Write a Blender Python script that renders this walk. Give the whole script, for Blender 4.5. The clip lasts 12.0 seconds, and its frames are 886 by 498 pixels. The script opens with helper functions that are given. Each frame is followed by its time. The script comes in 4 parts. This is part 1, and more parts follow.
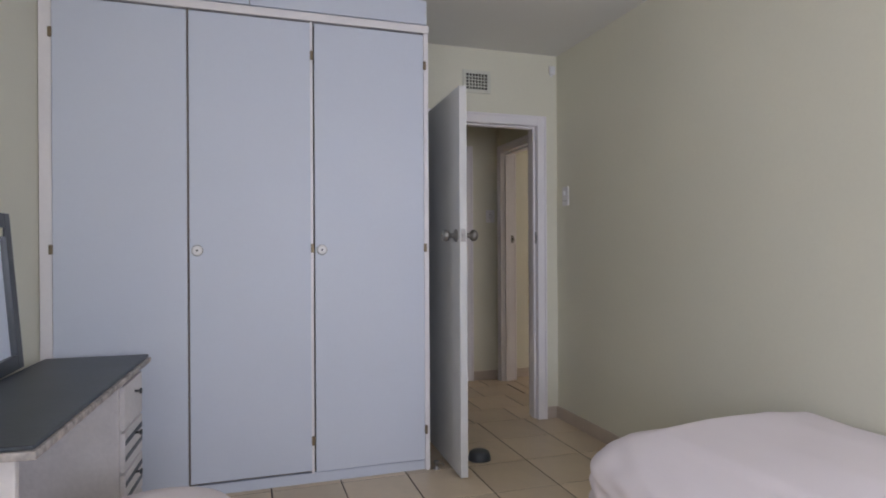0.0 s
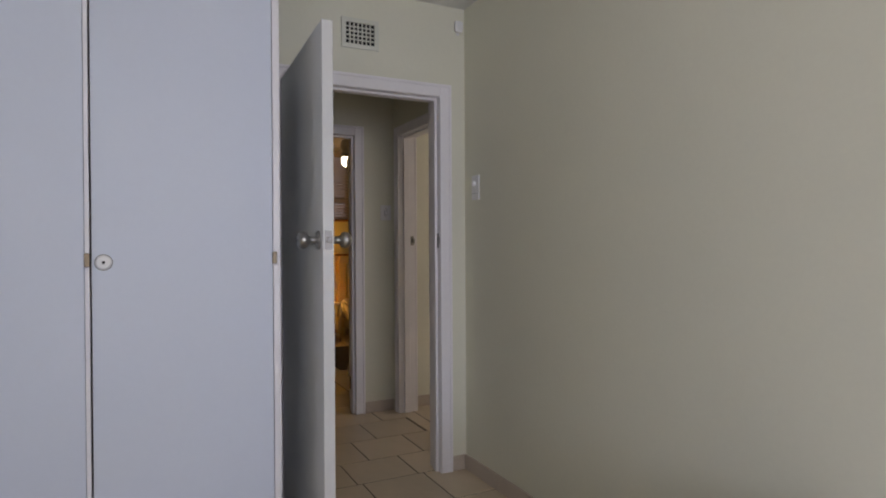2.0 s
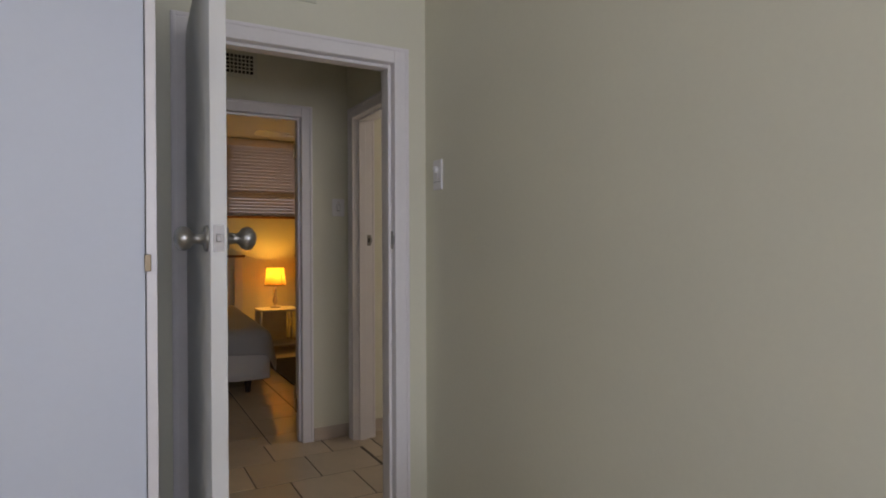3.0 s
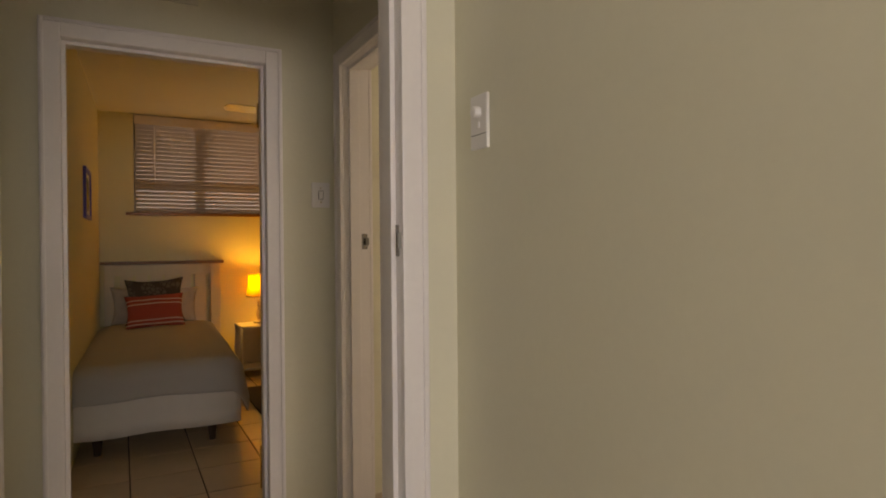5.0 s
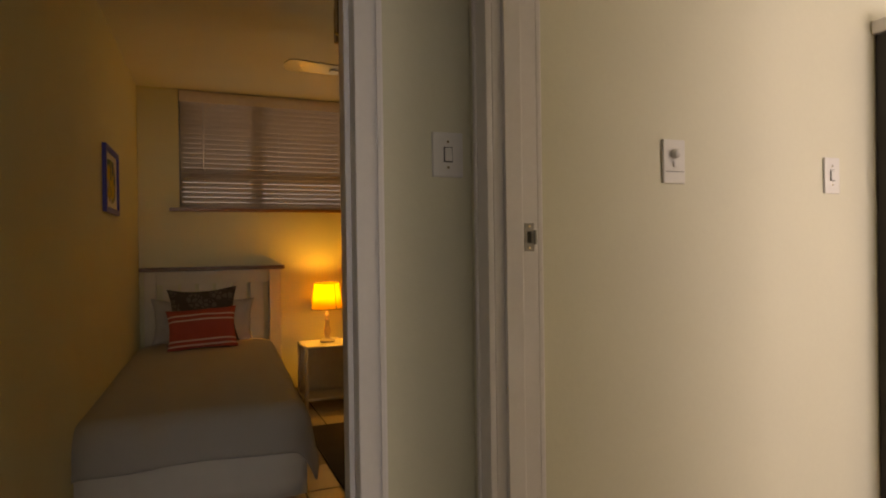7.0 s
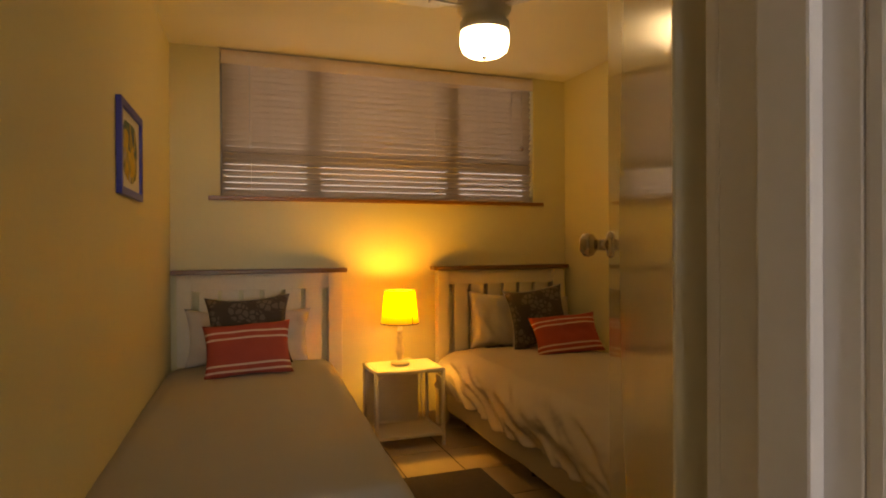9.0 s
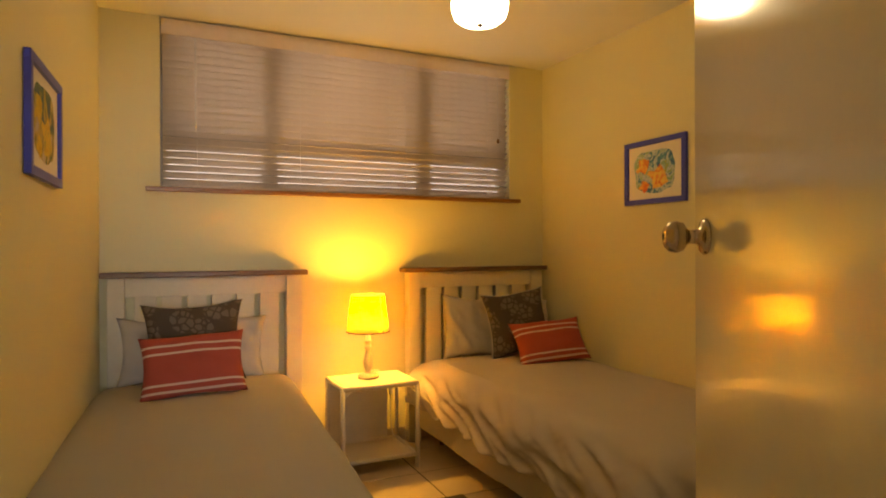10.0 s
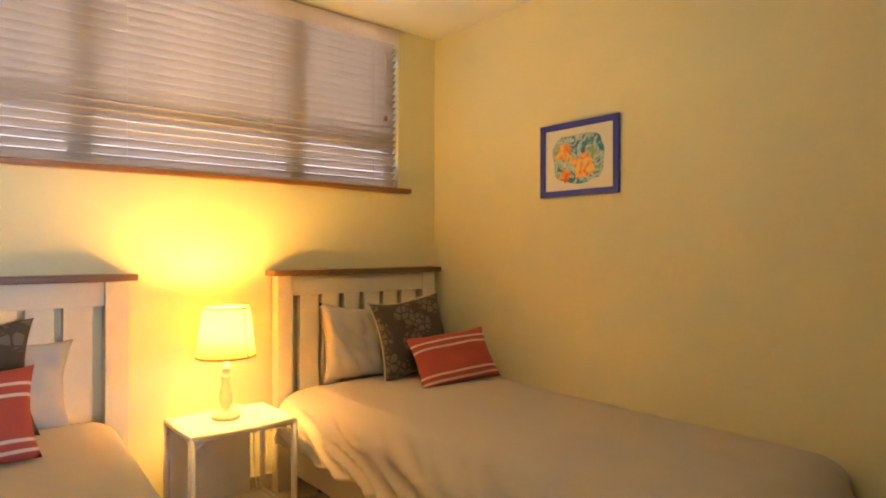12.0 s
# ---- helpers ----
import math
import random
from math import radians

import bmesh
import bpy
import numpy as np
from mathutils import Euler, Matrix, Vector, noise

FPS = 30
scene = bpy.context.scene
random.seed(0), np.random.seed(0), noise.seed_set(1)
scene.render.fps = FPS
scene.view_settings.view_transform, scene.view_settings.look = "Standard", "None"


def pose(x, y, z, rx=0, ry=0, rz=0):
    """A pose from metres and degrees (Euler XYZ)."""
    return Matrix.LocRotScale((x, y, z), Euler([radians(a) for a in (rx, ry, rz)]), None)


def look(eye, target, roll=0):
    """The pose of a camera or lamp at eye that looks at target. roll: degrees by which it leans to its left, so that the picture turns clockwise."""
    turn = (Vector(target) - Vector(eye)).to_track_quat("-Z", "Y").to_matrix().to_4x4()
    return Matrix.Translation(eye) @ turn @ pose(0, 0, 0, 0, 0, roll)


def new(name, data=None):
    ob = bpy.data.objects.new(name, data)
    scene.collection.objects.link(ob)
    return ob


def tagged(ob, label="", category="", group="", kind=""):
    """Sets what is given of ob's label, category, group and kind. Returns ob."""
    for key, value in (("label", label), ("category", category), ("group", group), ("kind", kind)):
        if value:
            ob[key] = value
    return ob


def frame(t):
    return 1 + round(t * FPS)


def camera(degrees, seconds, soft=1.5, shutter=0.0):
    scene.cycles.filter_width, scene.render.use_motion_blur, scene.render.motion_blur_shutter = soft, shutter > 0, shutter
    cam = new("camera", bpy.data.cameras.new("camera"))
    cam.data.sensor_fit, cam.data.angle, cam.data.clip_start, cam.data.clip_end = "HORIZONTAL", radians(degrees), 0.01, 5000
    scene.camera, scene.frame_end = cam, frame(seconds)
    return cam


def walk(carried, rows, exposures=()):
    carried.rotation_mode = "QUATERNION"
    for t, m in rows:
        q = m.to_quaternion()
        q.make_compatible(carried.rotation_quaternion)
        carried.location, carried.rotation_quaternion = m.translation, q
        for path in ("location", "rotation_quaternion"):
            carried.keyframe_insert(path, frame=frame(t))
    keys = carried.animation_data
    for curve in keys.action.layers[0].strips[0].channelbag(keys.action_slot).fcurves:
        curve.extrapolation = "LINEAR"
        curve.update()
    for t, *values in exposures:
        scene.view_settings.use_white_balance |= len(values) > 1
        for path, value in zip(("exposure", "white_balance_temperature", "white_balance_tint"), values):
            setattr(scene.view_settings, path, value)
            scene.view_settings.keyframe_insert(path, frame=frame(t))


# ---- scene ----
cam = camera(72.7, 12.0, 1.9)
PATH = [
    (0, (-0.165, -0.31, 1.194), (0.453, 1.591, 1.19), -0.3),
    (0.5, (-0.087, -0.138, 1.202), (0.584, 1.746, 1.198), -0.2),
    (1, (0.038, 0.068, 1.22), (0.766, 1.931, 1.214), -0.2),
    (1.5, (0.154, 0.296, 1.233), (0.954, 2.129, 1.223), -0.2),
    (2, (0.313, 0.538, 1.241), (1.204, 2.329, 1.225), -0.3),
    (2.5, (0.499, 0.783, 1.258), (1.441, 2.547, 1.241), -0.4),
    (3, (0.665, 1.033, 1.242), (1.625, 2.788, 1.225), -0.2),
    (3.5, (0.825, 1.318, 1.265), (1.796, 3.066, 1.245), -0.3),
    (3.7, (0.892, 1.432, 1.264), (1.858, 3.183, 1.244), -0.3),
    (5.3, (1.196, 2.274, 1.246), (2.121, 4.047, 1.233), -0.6),
    (5.5, (1.239, 2.396, 1.266), (2.144, 4.18, 1.244), -0.7),
    (6, (1.312, 2.714, 1.258), (2.169, 4.521, 1.241), -0.7),
    (6.5, (1.334, 3.006, 1.253), (2.16, 4.827, 1.242), -0.8),
    (7, (1.338, 3.361, 1.245), (2.107, 5.207, 1.24), -0.8),
    (8.8, (1.301, 4.369, 1.259), (1.97, 6.254, 1.25), -0.1),
    (9, (1.293, 4.47, 1.256), (1.966, 6.353, 1.248), -0.3),
    (9.5, (1.255, 4.665, 1.256), (1.983, 6.528, 1.252), -0.3),
    (10, (1.278, 4.889, 1.239), (2.114, 6.706, 1.238), -0.2),
    (10.5, (1.32, 5.095, 1.239), (2.208, 6.887, 1.24), -0.2),
    (11, (1.326, 5.304, 1.241), (2.31, 7.046, 1.243), -0.1),
    (11.5, (1.329, 5.474, 1.237), (2.47, 7.117, 1.237), -0.1),
    (12, (1.385, 5.631, 1.233), (2.668, 7.165, 1.229), 0.1),
]
EXPOSURES = [
    (0.0, 0.1, 6300, 26), (2.5, 0.0, 6450, 25), (3.5, 0.0, 6800, 24), (5.5, 0.45, 8800, 25), (7.0, 0.0, 8600, 23),
    (8.8, 1.05, 8600, 23), (9.5, 1.6, 8300, 20), (10.5, 2.15, 7100, 19), (12.0, 2.6, 5600, 19),
]
walk(cam, [(t, look(eye, target, roll)) for t, eye, target, roll in PATH], EXPOSURES)

# ---- world and lights ----
world = bpy.data.worlds.new("sky")
world.use_nodes = True
scene.world = world
wn = world.node_tree
sky = wn.nodes.new("ShaderNodeTexSky")
sky.sky_type = "NISHITA"
sky.sun_disc = False
sky.sun_elevation, sky.sun_rotation = radians(56), radians(180)
wn.nodes["Background"].inputs["Strength"].default_value = 0.06
wn.links.new(sky.outputs[0], wn.nodes["Background"].inputs["Color"])


def lamp(name, kind, m, energy, colour, size=0.1, size_y=None):
    data = bpy.data.lights.new(name, kind)
    data.energy, data.color = energy, colour
    if kind == "AREA":
        data.shape, data.size, data.size_y = "RECTANGLE", size, size_y
    elif kind == "SUN":
        data.angle = size
    else:
        data.shadow_soft_size = size
    ob = new(name, data)
    ob.matrix_world = m
    return ob


lamp("sun", "SUN", look((0, -6, 9), (0, 0, 0)), 3.2, (1.0, 0.93, 0.84), radians(3))
lamp("daylight_bedroom_window", "AREA", look((1.0, -2.34, 1.5), (1.0, 0.0, 1.45)), 44, (0.74, 0.86, 1.0), 1.5, 1.25)
# Side fill from an unseen west opening, added to brighten the right wall.
lamp("daylight_bedroom_side_window", "AREA", look((-1.0, -1.1, 1.5), (1.0, -0.8, 1.4)), 20, (0.76, 0.87, 1.0), 1.5, 1.25)
# Unseen lounge source, placed so the lounge wall brightens to the right.
lamp("daylight_lounge_window", "AREA", look((4.35, 1.26, 1.45), (4.3, 3.0, 1.4)), 62, (0.86, 0.89, 1.0), 1.4, 1.3)
lamp("table_lamp_bulb", "POINT", pose(2.345, 8.255, 0.922), 7.6, (1.0, 0.54, 0.075), 0.035)

# ---- materials ----


def material(name, colour, rough=0.6, metal=0.0, grain=0.06, grain_scale=60.0, stain=0.08, stain_scale=2.5, bump=0.1, bump_scale=None, coat=0.0):
    """A painted, woven or cast surface: fine grain and broad stains in its colour, and a fine relief."""
    m = bpy.data.materials.new(name)
    m.use_nodes = True
    nt = m.node_tree
    b = nt.nodes["Principled BSDF"]
    b.inputs["Roughness"].default_value = rough
    b.inputs["Metallic"].default_value = metal
    b.inputs["Coat Weight"].default_value = coat
    tc = nt.nodes.new("ShaderNodeTexCoord")
    big, fine = nt.nodes.new("ShaderNodeTexNoise"), nt.nodes.new("ShaderNodeTexNoise")
    big.inputs["Scale"].default_value, big.inputs["Detail"].default_value = stain_scale, 4
    fine.inputs["Scale"].default_value, fine.inputs["Detail"].default_value = grain_scale, 3
    for n in (big, fine):
        nt.links.new(tc.outputs["Object"], n.inputs["Vector"])
    add = nt.nodes.new("ShaderNodeMath")
    add.operation = "MULTIPLY_ADD"
    add.inputs[1].default_value = stain * 2
    scaled = nt.nodes.new("ShaderNodeMath")
    scaled.operation = "MULTIPLY_ADD"
    scaled.inputs[1].default_value, scaled.inputs[2].default_value = grain * 2, 1 - grain - stain
    nt.links.new(fine.outputs["Fac"], scaled.inputs[0])
    nt.links.new(big.outputs["Fac"], add.inputs[0])
    nt.links.new(scaled.outputs[0], add.inputs[2])
    mul = nt.nodes.new("ShaderNodeVectorMath")
    mul.operation = "SCALE"
    mul.inputs[0].default_value = colour
    nt.links.new(add.outputs[0], mul.inputs["Scale"])
    nt.links.new(mul.outputs[0], b.inputs["Base Color"])
    if bump:
        bm_ = nt.nodes.new("ShaderNodeBump")
        bm_.inputs["Strength"].default_value, bm_.inputs["Distance"].default_value = bump, 0.004
        rel = fine
        if bump_scale:
            rel = nt.nodes.new("ShaderNodeTexNoise")
            rel.inputs["Scale"].default_value = bump_scale
            nt.links.new(tc.outputs["Object"], rel.inputs["Vector"])
        nt.links.new(rel.outputs["Fac"], bm_.inputs["Height"])
        nt.links.new(bm_.outputs[0], b.inputs["Normal"])
    return m


def bsdf(m):
    return m.node_tree.nodes["Principled BSDF"]


WALL = material("cream_green_paint", (0.765, 0.738, 0.59), 0.55, grain=0.02, stain=0.05, stain_scale=1.4, bump=0.12, bump_scale=45)
WALL_TWIN = material("pale_yellow_paint", (0.78, 0.725, 0.44), 0.55, grain=0.02, stain=0.05, stain_scale=1.4, bump=0.12, bump_scale=45)
CEIL = material("ceiling_paint", (0.80, 0.79, 0.74), 0.8, grain=0.02, stain=0.03, bump=0.1)
TRIM = material("white_gloss_trim", (0.88, 0.84, 0.83), 0.35, grain=0.03, stain=0.05, stain_scale=5, bump=0.08, bump_scale=30)
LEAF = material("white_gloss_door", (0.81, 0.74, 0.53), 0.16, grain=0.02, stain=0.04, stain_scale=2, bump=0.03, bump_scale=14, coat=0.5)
LEAF_SATIN = material("white_satin_door", (0.70, 0.69, 0.66), 0.45, grain=0.02, stain=0.04, stain_scale=2, bump=0.05, bump_scale=20)
WARD = material("white_wardrobe_paint", (0.66, 0.70, 0.78), 0.50, grain=0.015, stain=0.03, stain_scale=1.5, bump=0.06, bump_scale=25)
# Dark colour that paints the shade in the gaps between the doors.
WARD_GAP_SHADE = material("wardrobe_gap_shade", (0.24, 0.20, 0.17), 0.8)
GROUT = material("dark_grout", (0.13, 0.10, 0.075), 0.9, grain=0.2, grain_scale=120)
SKIRT = material("skirting_tile", (0.55, 0.46, 0.37), 0.35, grain=0.05, stain=0.12, stain_scale=6)
STEEL = material("brushed_steel", (0.32, 0.31, 0.29), 0.30, 1.0, grain=0.05, bump=0.03)
BRASS = material("aged_brass", (0.58, 0.48, 0.34), 0.2, 1.0, grain=0.08)
WHINGE = material("tarnished_hinge", (0.26, 0.20, 0.13), 0.45, 0.8, grain=0.1)
PLATE = material("dull_steel_plate", (0.34, 0.32, 0.30), 0.5, 0.9, grain=0.08)
BLACK = material("dark_hole", (0.02, 0.018, 0.015), 0.8)
PLASTIC = material("white_plastic", (0.82, 0.80, 0.78), 0.3, grain=0.01, stain=0.02, bump=0)
CHARCOAL = material("charcoal_chalk_paint", (0.055, 0.065, 0.075), 0.42, grain=0.15, stain=0.25, stain_scale=5)
WORN = material("worn_white_chalk_paint", (0.74, 0.70, 0.68), 0.6, grain=0.08, stain=0.12, stain_scale=9, bump=0.3)
DISTRESS = material("distressed_edge", (0.42, 0.38, 0.35), 0.7, grain=0.85, grain_scale=38, stain=0.5, stain_scale=14, bump=0.5)
BLACKFRAME = material("black_frame_paint", (0.05, 0.055, 0.06), 0.35, grain=0.15)
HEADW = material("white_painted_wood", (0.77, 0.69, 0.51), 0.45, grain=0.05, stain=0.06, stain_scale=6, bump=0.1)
CAPWOOD = material("stained_wood", (0.18, 0.088, 0.032), 0.35, grain=0.2, stain=0.2, stain_scale=8)
DUVET = material("taupe_cotton", (0.53, 0.475, 0.42), 0.9, grain=0.06, grain_scale=400, stain=0.05, bump=0.15)
DUVET_GREY = material("grey_cotton", (0.46, 0.44, 0.41), 0.9, grain=0.06, grain_scale=400, stain=0.05, bump=0.15)
DUVET_PINK = material("pale_pink_cotton", (0.82, 0.74, 0.74), 0.9, grain=0.04, grain_scale=400, stain=0.04, bump=0.12)
PILLOW = material("pale_grey_pillowcase", (0.56, 0.52, 0.46), 0.9, grain=0.05, grain_scale=300, bump=0.15)
VALANCE = material("white_bed_skirt", (0.72, 0.68, 0.62), 0.9, grain=0.05, grain_scale=300, bump=0.2)
BEDBASE = material("cream_base_fabric", (0.62, 0.55, 0.42), 0.9, grain=0.08, grain_scale=250)
DARKWOOD = material("dark_leg_wood", (0.05, 0.025, 0.015), 0.5)
CANE = material("white_painted_cane", (0.78, 0.72, 0.62), 0.4, grain=0.06, stain=0.08, stain_scale=12, bump=0.15)
WEAVE = material("woven_cane_panel", (0.74, 0.66, 0.55), 0.6, grain=0.25, grain_scale=160, stain=0.08, bump=0.5)
LAMPBASE = material("whitewashed_wood", (0.66, 0.58, 0.46), 0.5, grain=0.12, stain=0.15, stain_scale=20)
RUG = material("brown_grey_rug", (0.13, 0.105, 0.09), 1.0, grain=0.4, grain_scale=140, stain=0.15, stain_scale=10, bump=0.8)
BLUEFRAME = material("cobalt_frame", (0.05, 0.065, 0.50), 0.35, grain=0.06)
MAT_CARD = material("cream_mount_card", (0.86, 0.82, 0.75), 0.8, grain=0.02)
FANWHITE = material("white_enamel", (0.62, 0.63, 0.68), 0.3, grain=0.02)
SILL = material("varnished_sill", (0.27, 0.115, 0.035), 0.3, grain=0.2, grain_scale=30, stain=0.15, stain_scale=5)
VENT = material("vent_plaster", (0.70, 0.69, 0.58), 0.6, grain=0.03)
GREYMETAL = material("grey_window_frame", (0.34, 0.33, 0.32), 0.5)
SHELFDARK = material("dark_shelf_wood", (0.035, 0.03, 0.028), 0.5)
OUTER = material("outer_reflector_plaster", (0.62, 0.60, 0.60), 0.8)
GROUND = material("garden_paving", (0.28, 0.26, 0.22), 0.9, grain=0.2, stain=0.2)


def tile_material(name, colour):
    m = material(name, colour, 0.30, grain=0.05, grain_scale=25, stain=0.12, stain_scale=5, bump=0.06, bump_scale=9)
    nt = m.node_tree
    info, mul = nt.nodes.new("ShaderNodeObjectInfo"), nt.nodes.new("ShaderNodeMath")
    mul.operation = "MULTIPLY_ADD"
    mul.inputs[1].default_value, mul.inputs[2].default_value = 0.16, 0.90
    nt.links.new(info.outputs["Random"], mul.inputs[0])
    old = bsdf(m).inputs["Base Color"].links[0].from_socket
    vec = nt.nodes.new("ShaderNodeVectorMath")
    vec.operation = "SCALE"
    nt.links.new(old, vec.inputs[0])
    nt.links.new(mul.outputs[0], vec.inputs["Scale"])
    nt.links.new(vec.outputs[0], bsdf(m).inputs["Base Color"])
    return m


TILE = tile_material("cream_floor_tile", (0.66, 0.53, 0.37))


def emitter(name, colour, strength):
    m = bpy.data.materials.new(name)
    m.use_nodes = True
    b = bsdf(m)
    b.inputs["Base Color"].default_value = (0.8, 0.8, 0.8, 1)
    b.inputs["Emission Color"].default_value = (*colour, 1)
    b.inputs["Emission Strength"].default_value = strength
    return m


GLOBE = emitter("lit_glass_globe", (1.0, 0.82, 0.48), 4.8)
BULB = emitter("lit_bulb", (1.0, 0.6, 0.2), 30.0)


def translucent(name, colour, share, grain_scale=200):
    """A thin sheet that lets a share of the light through."""
    m = material(name, colour, 0.7, grain=0.05, grain_scale=grain_scale, bump=0.1)
    nt = m.node_tree
    t, mix = nt.nodes.new("ShaderNodeBsdfTranslucent"), nt.nodes.new("ShaderNodeMixShader")
    nt.links.new(bsdf(m).inputs["Base Color"].links[0].from_socket, t.inputs["Color"])
    mix.inputs[0].default_value = share
    nt.links.new(bsdf(m).outputs[0], mix.inputs[1])
    nt.links.new(t.outputs[0], mix.inputs[2])
    nt.links.new(mix.outputs[0], nt.nodes["Material Output"].inputs["Surface"])
    return m


SHADE = translucent("linen_lampshade", (0.92, 0.72, 0.30), 0.58)
SHADE_SEAM = translucent("lampshade_seam", (0.16, 0.10, 0.04), 0.04)
SLAT = translucent("white_blind_slat", (0.92, 0.83, 0.73), 0.48, 30)

GLASS = bpy.data.materials.new("window_glass")
GLASS.use_nodes = True
bsdf(GLASS).inputs["Transmission Weight"].default_value = 1.0
bsdf(GLASS).inputs["Roughness"].default_value = 0.02
bsdf(GLASS).inputs["IOR"].default_value = 1.2
MIRROR = material("mirror_glass", (0.85, 0.87, 0.88), 0.02, 1.0, grain=0, stain=0, bump=0)


def striped():
    """Red woven cotton with pairs of pale stripes across the height (z from 0 to 1 of the cushion's own box)."""
    m = material("red_striped_cotton", (0.45, 0.08, 0.055), 0.9, grain=0.12, grain_scale=220, stain=0.06, bump=0.25)
    nt = m.node_tree
    tc, sep = nt.nodes.new("ShaderNodeTexCoord"), nt.nodes.new("ShaderNodeSeparateXYZ")
    ramp = nt.nodes.new("ShaderNodeValToRGB")
    nt.links.new(tc.outputs["Generated"], sep.inputs[0])
    nt.links.new(sep.outputs["Z"], ramp.inputs[0])
    ramp.color_ramp.interpolation = "CONSTANT"
    e = ramp.color_ramp.elements
    e[0].position, e[0].color = 0.0, (0, 0, 0, 1)
    e[1].position, e[1].color = 0.08, (1, 1, 1, 1)
    for p, v in ((0.115, 0), (0.185, 1), (0.22, 0), (0.66, 1), (0.695, 0), (0.78, 1), (0.815, 0)):
        k = e.new(p)
        k.color = (v, v, v, 1)
    mix = nt.nodes.new("ShaderNodeMix")
    mix.data_type = "RGBA"
    nt.links.new(ramp.outputs[0], mix.inputs[0])
    nt.links.new(bsdf(m).inputs["Base Color"].links[0].from_socket, mix.inputs[6])
    mix.inputs[7].default_value = (0.72, 0.55, 0.45, 1)
    nt.links.new(mix.outputs[2], bsdf(m).inputs["Base Color"])
    return m


def floral():
    """Dark grey-brown cotton with pale petals in rings."""
    m = material("floral_cotton", (0.085, 0.066, 0.052), 0.9, grain=0.1, grain_scale=220, bump=0.2)
    nt = m.node_tree
    tc = nt.nodes.new("ShaderNodeTexCoord")
    vor = nt.nodes.new("ShaderNodeTexVoronoi")
    vor.feature, vor.inputs["Scale"].default_value = "F1", 8.5
    small = nt.nodes.new("ShaderNodeTexVoronoi")
    small.feature, small.inputs["Scale"].default_value = "DISTANCE_TO_EDGE", 26
    nt.links.new(tc.outputs["Object"], vor.inputs["Vector"])
    nt.links.new(tc.outputs["Object"], small.inputs["Vector"])
    ring = nt.nodes.new("ShaderNodeValToRGB")
    el = ring.color_ramp.elements
    el[0].position, el[0].color = 0.48, (1, 1, 1, 1)
    el[1].position, el[1].color = 0.55, (0, 0, 0, 1)
    hollow = nt.nodes.new("ShaderNodeValToRGB")
    el = hollow.color_ramp.elements
    el[0].position, el[0].color = 0.07, (0, 0, 0, 1)
    el[1].position, el[1].color = 0.12, (1, 1, 1, 1)
    nt.links.new(vor.outputs["Distance"], ring.inputs[0])
    nt.links.new(small.outputs["Distance"], hollow.inputs[0])
    mul = nt.nodes.new("ShaderNodeMath")
    mul.operation = "MULTIPLY"
    nt.links.new(ring.outputs[0], mul.inputs[0])
    nt.links.new(hollow.outputs[0], mul.inputs[1])
    mix = nt.nodes.new("ShaderNodeMix")
    mix.data_type = "RGBA"
    nt.links.new(mul.outputs[0], mix.inputs[0])
    nt.links.new(bsdf(m).inputs["Base Color"].links[0].from_socket, mix.inputs[6])
    mix.inputs[7].default_value = (0.17, 0.145, 0.12, 1)
    nt.links.new(mix.outputs[2], bsdf(m).inputs["Base Color"])
    return m


STRIPED, FLORAL = striped(), floral()


def paint_material(name, stops, scale):
    """Watercolour washes: warped noise through a row of colours."""
    m = material(name, (0.5, 0.5, 0.5), 0.8, bump=0)
    nt = m.node_tree
    tc, n, ramp = nt.nodes.new("ShaderNodeTexCoord"), nt.nodes.new("ShaderNodeTexNoise"), nt.nodes.new("ShaderNodeValToRGB")
    n.inputs["Scale"].default_value, n.inputs["Distortion"].default_value, n.inputs["Detail"].default_value = scale, 1.5, 5
    nt.links.new(tc.outputs["Object"], n.inputs["Vector"])
    nt.links.new(n.outputs["Fac"], ramp.inputs[0])
    e = ramp.color_ramp.elements
    e[0].position, e[0].color = stops[0][0], (*stops[0][1], 1)
    e[1].position, e[1].color = stops[-1][0], (*stops[-1][1], 1)
    for p, c in stops[1:-1]:
        e.new(p).color = (*c, 1)
    nt.links.new(ramp.outputs[0], bsdf(m).inputs["Base Color"])
    return m


WATER = paint_material("watercolour_sea", [(0.30, (0.06, 0.13, 0.38)), (0.43, (0.10, 0.32, 0.42)), (0.50, (0.66, 0.72, 0.76)), (0.60, (0.24, 0.46, 0.26)), (0.72, (0.50, 0.48, 0.15))], 17)
ORANGE = paint_material("watercolour_orange", [(0.35, (0.75, 0.16, 0.08)), (0.48, (0.88, 0.40, 0.12)), (0.58, (0.92, 0.66, 0.18))], 16)
YELLOW = paint_material("watercolour_yellow", [(0.35, (0.62, 0.40, 0.05)), (0.55, (0.80, 0.60, 0.10)), (0.7, (0.35, 0.35, 0.10))], 14)
LEAFY = paint_material("watercolour_garden", [(0.32, (0.05, 0.08, 0.25)), (0.45, (0.12, 0.20, 0.12)), (0.54, (0.55, 0.42, 0.10)), (0.66, (0.60, 0.55, 0.48))], 8)

# ---- mesh helpers ----


def link(name, bm, mat, smooth=False):
    me = bpy.data.meshes.new(name)
    bmesh.ops.recalc_face_normals(bm, faces=bm.faces)
    bm.to_mesh(me)
    bm.free()
    me.materials.append(mat)
    if smooth:
        me.polygons.foreach_set("use_smooth", [True] * len(me.polygons))
    return new(name, me)


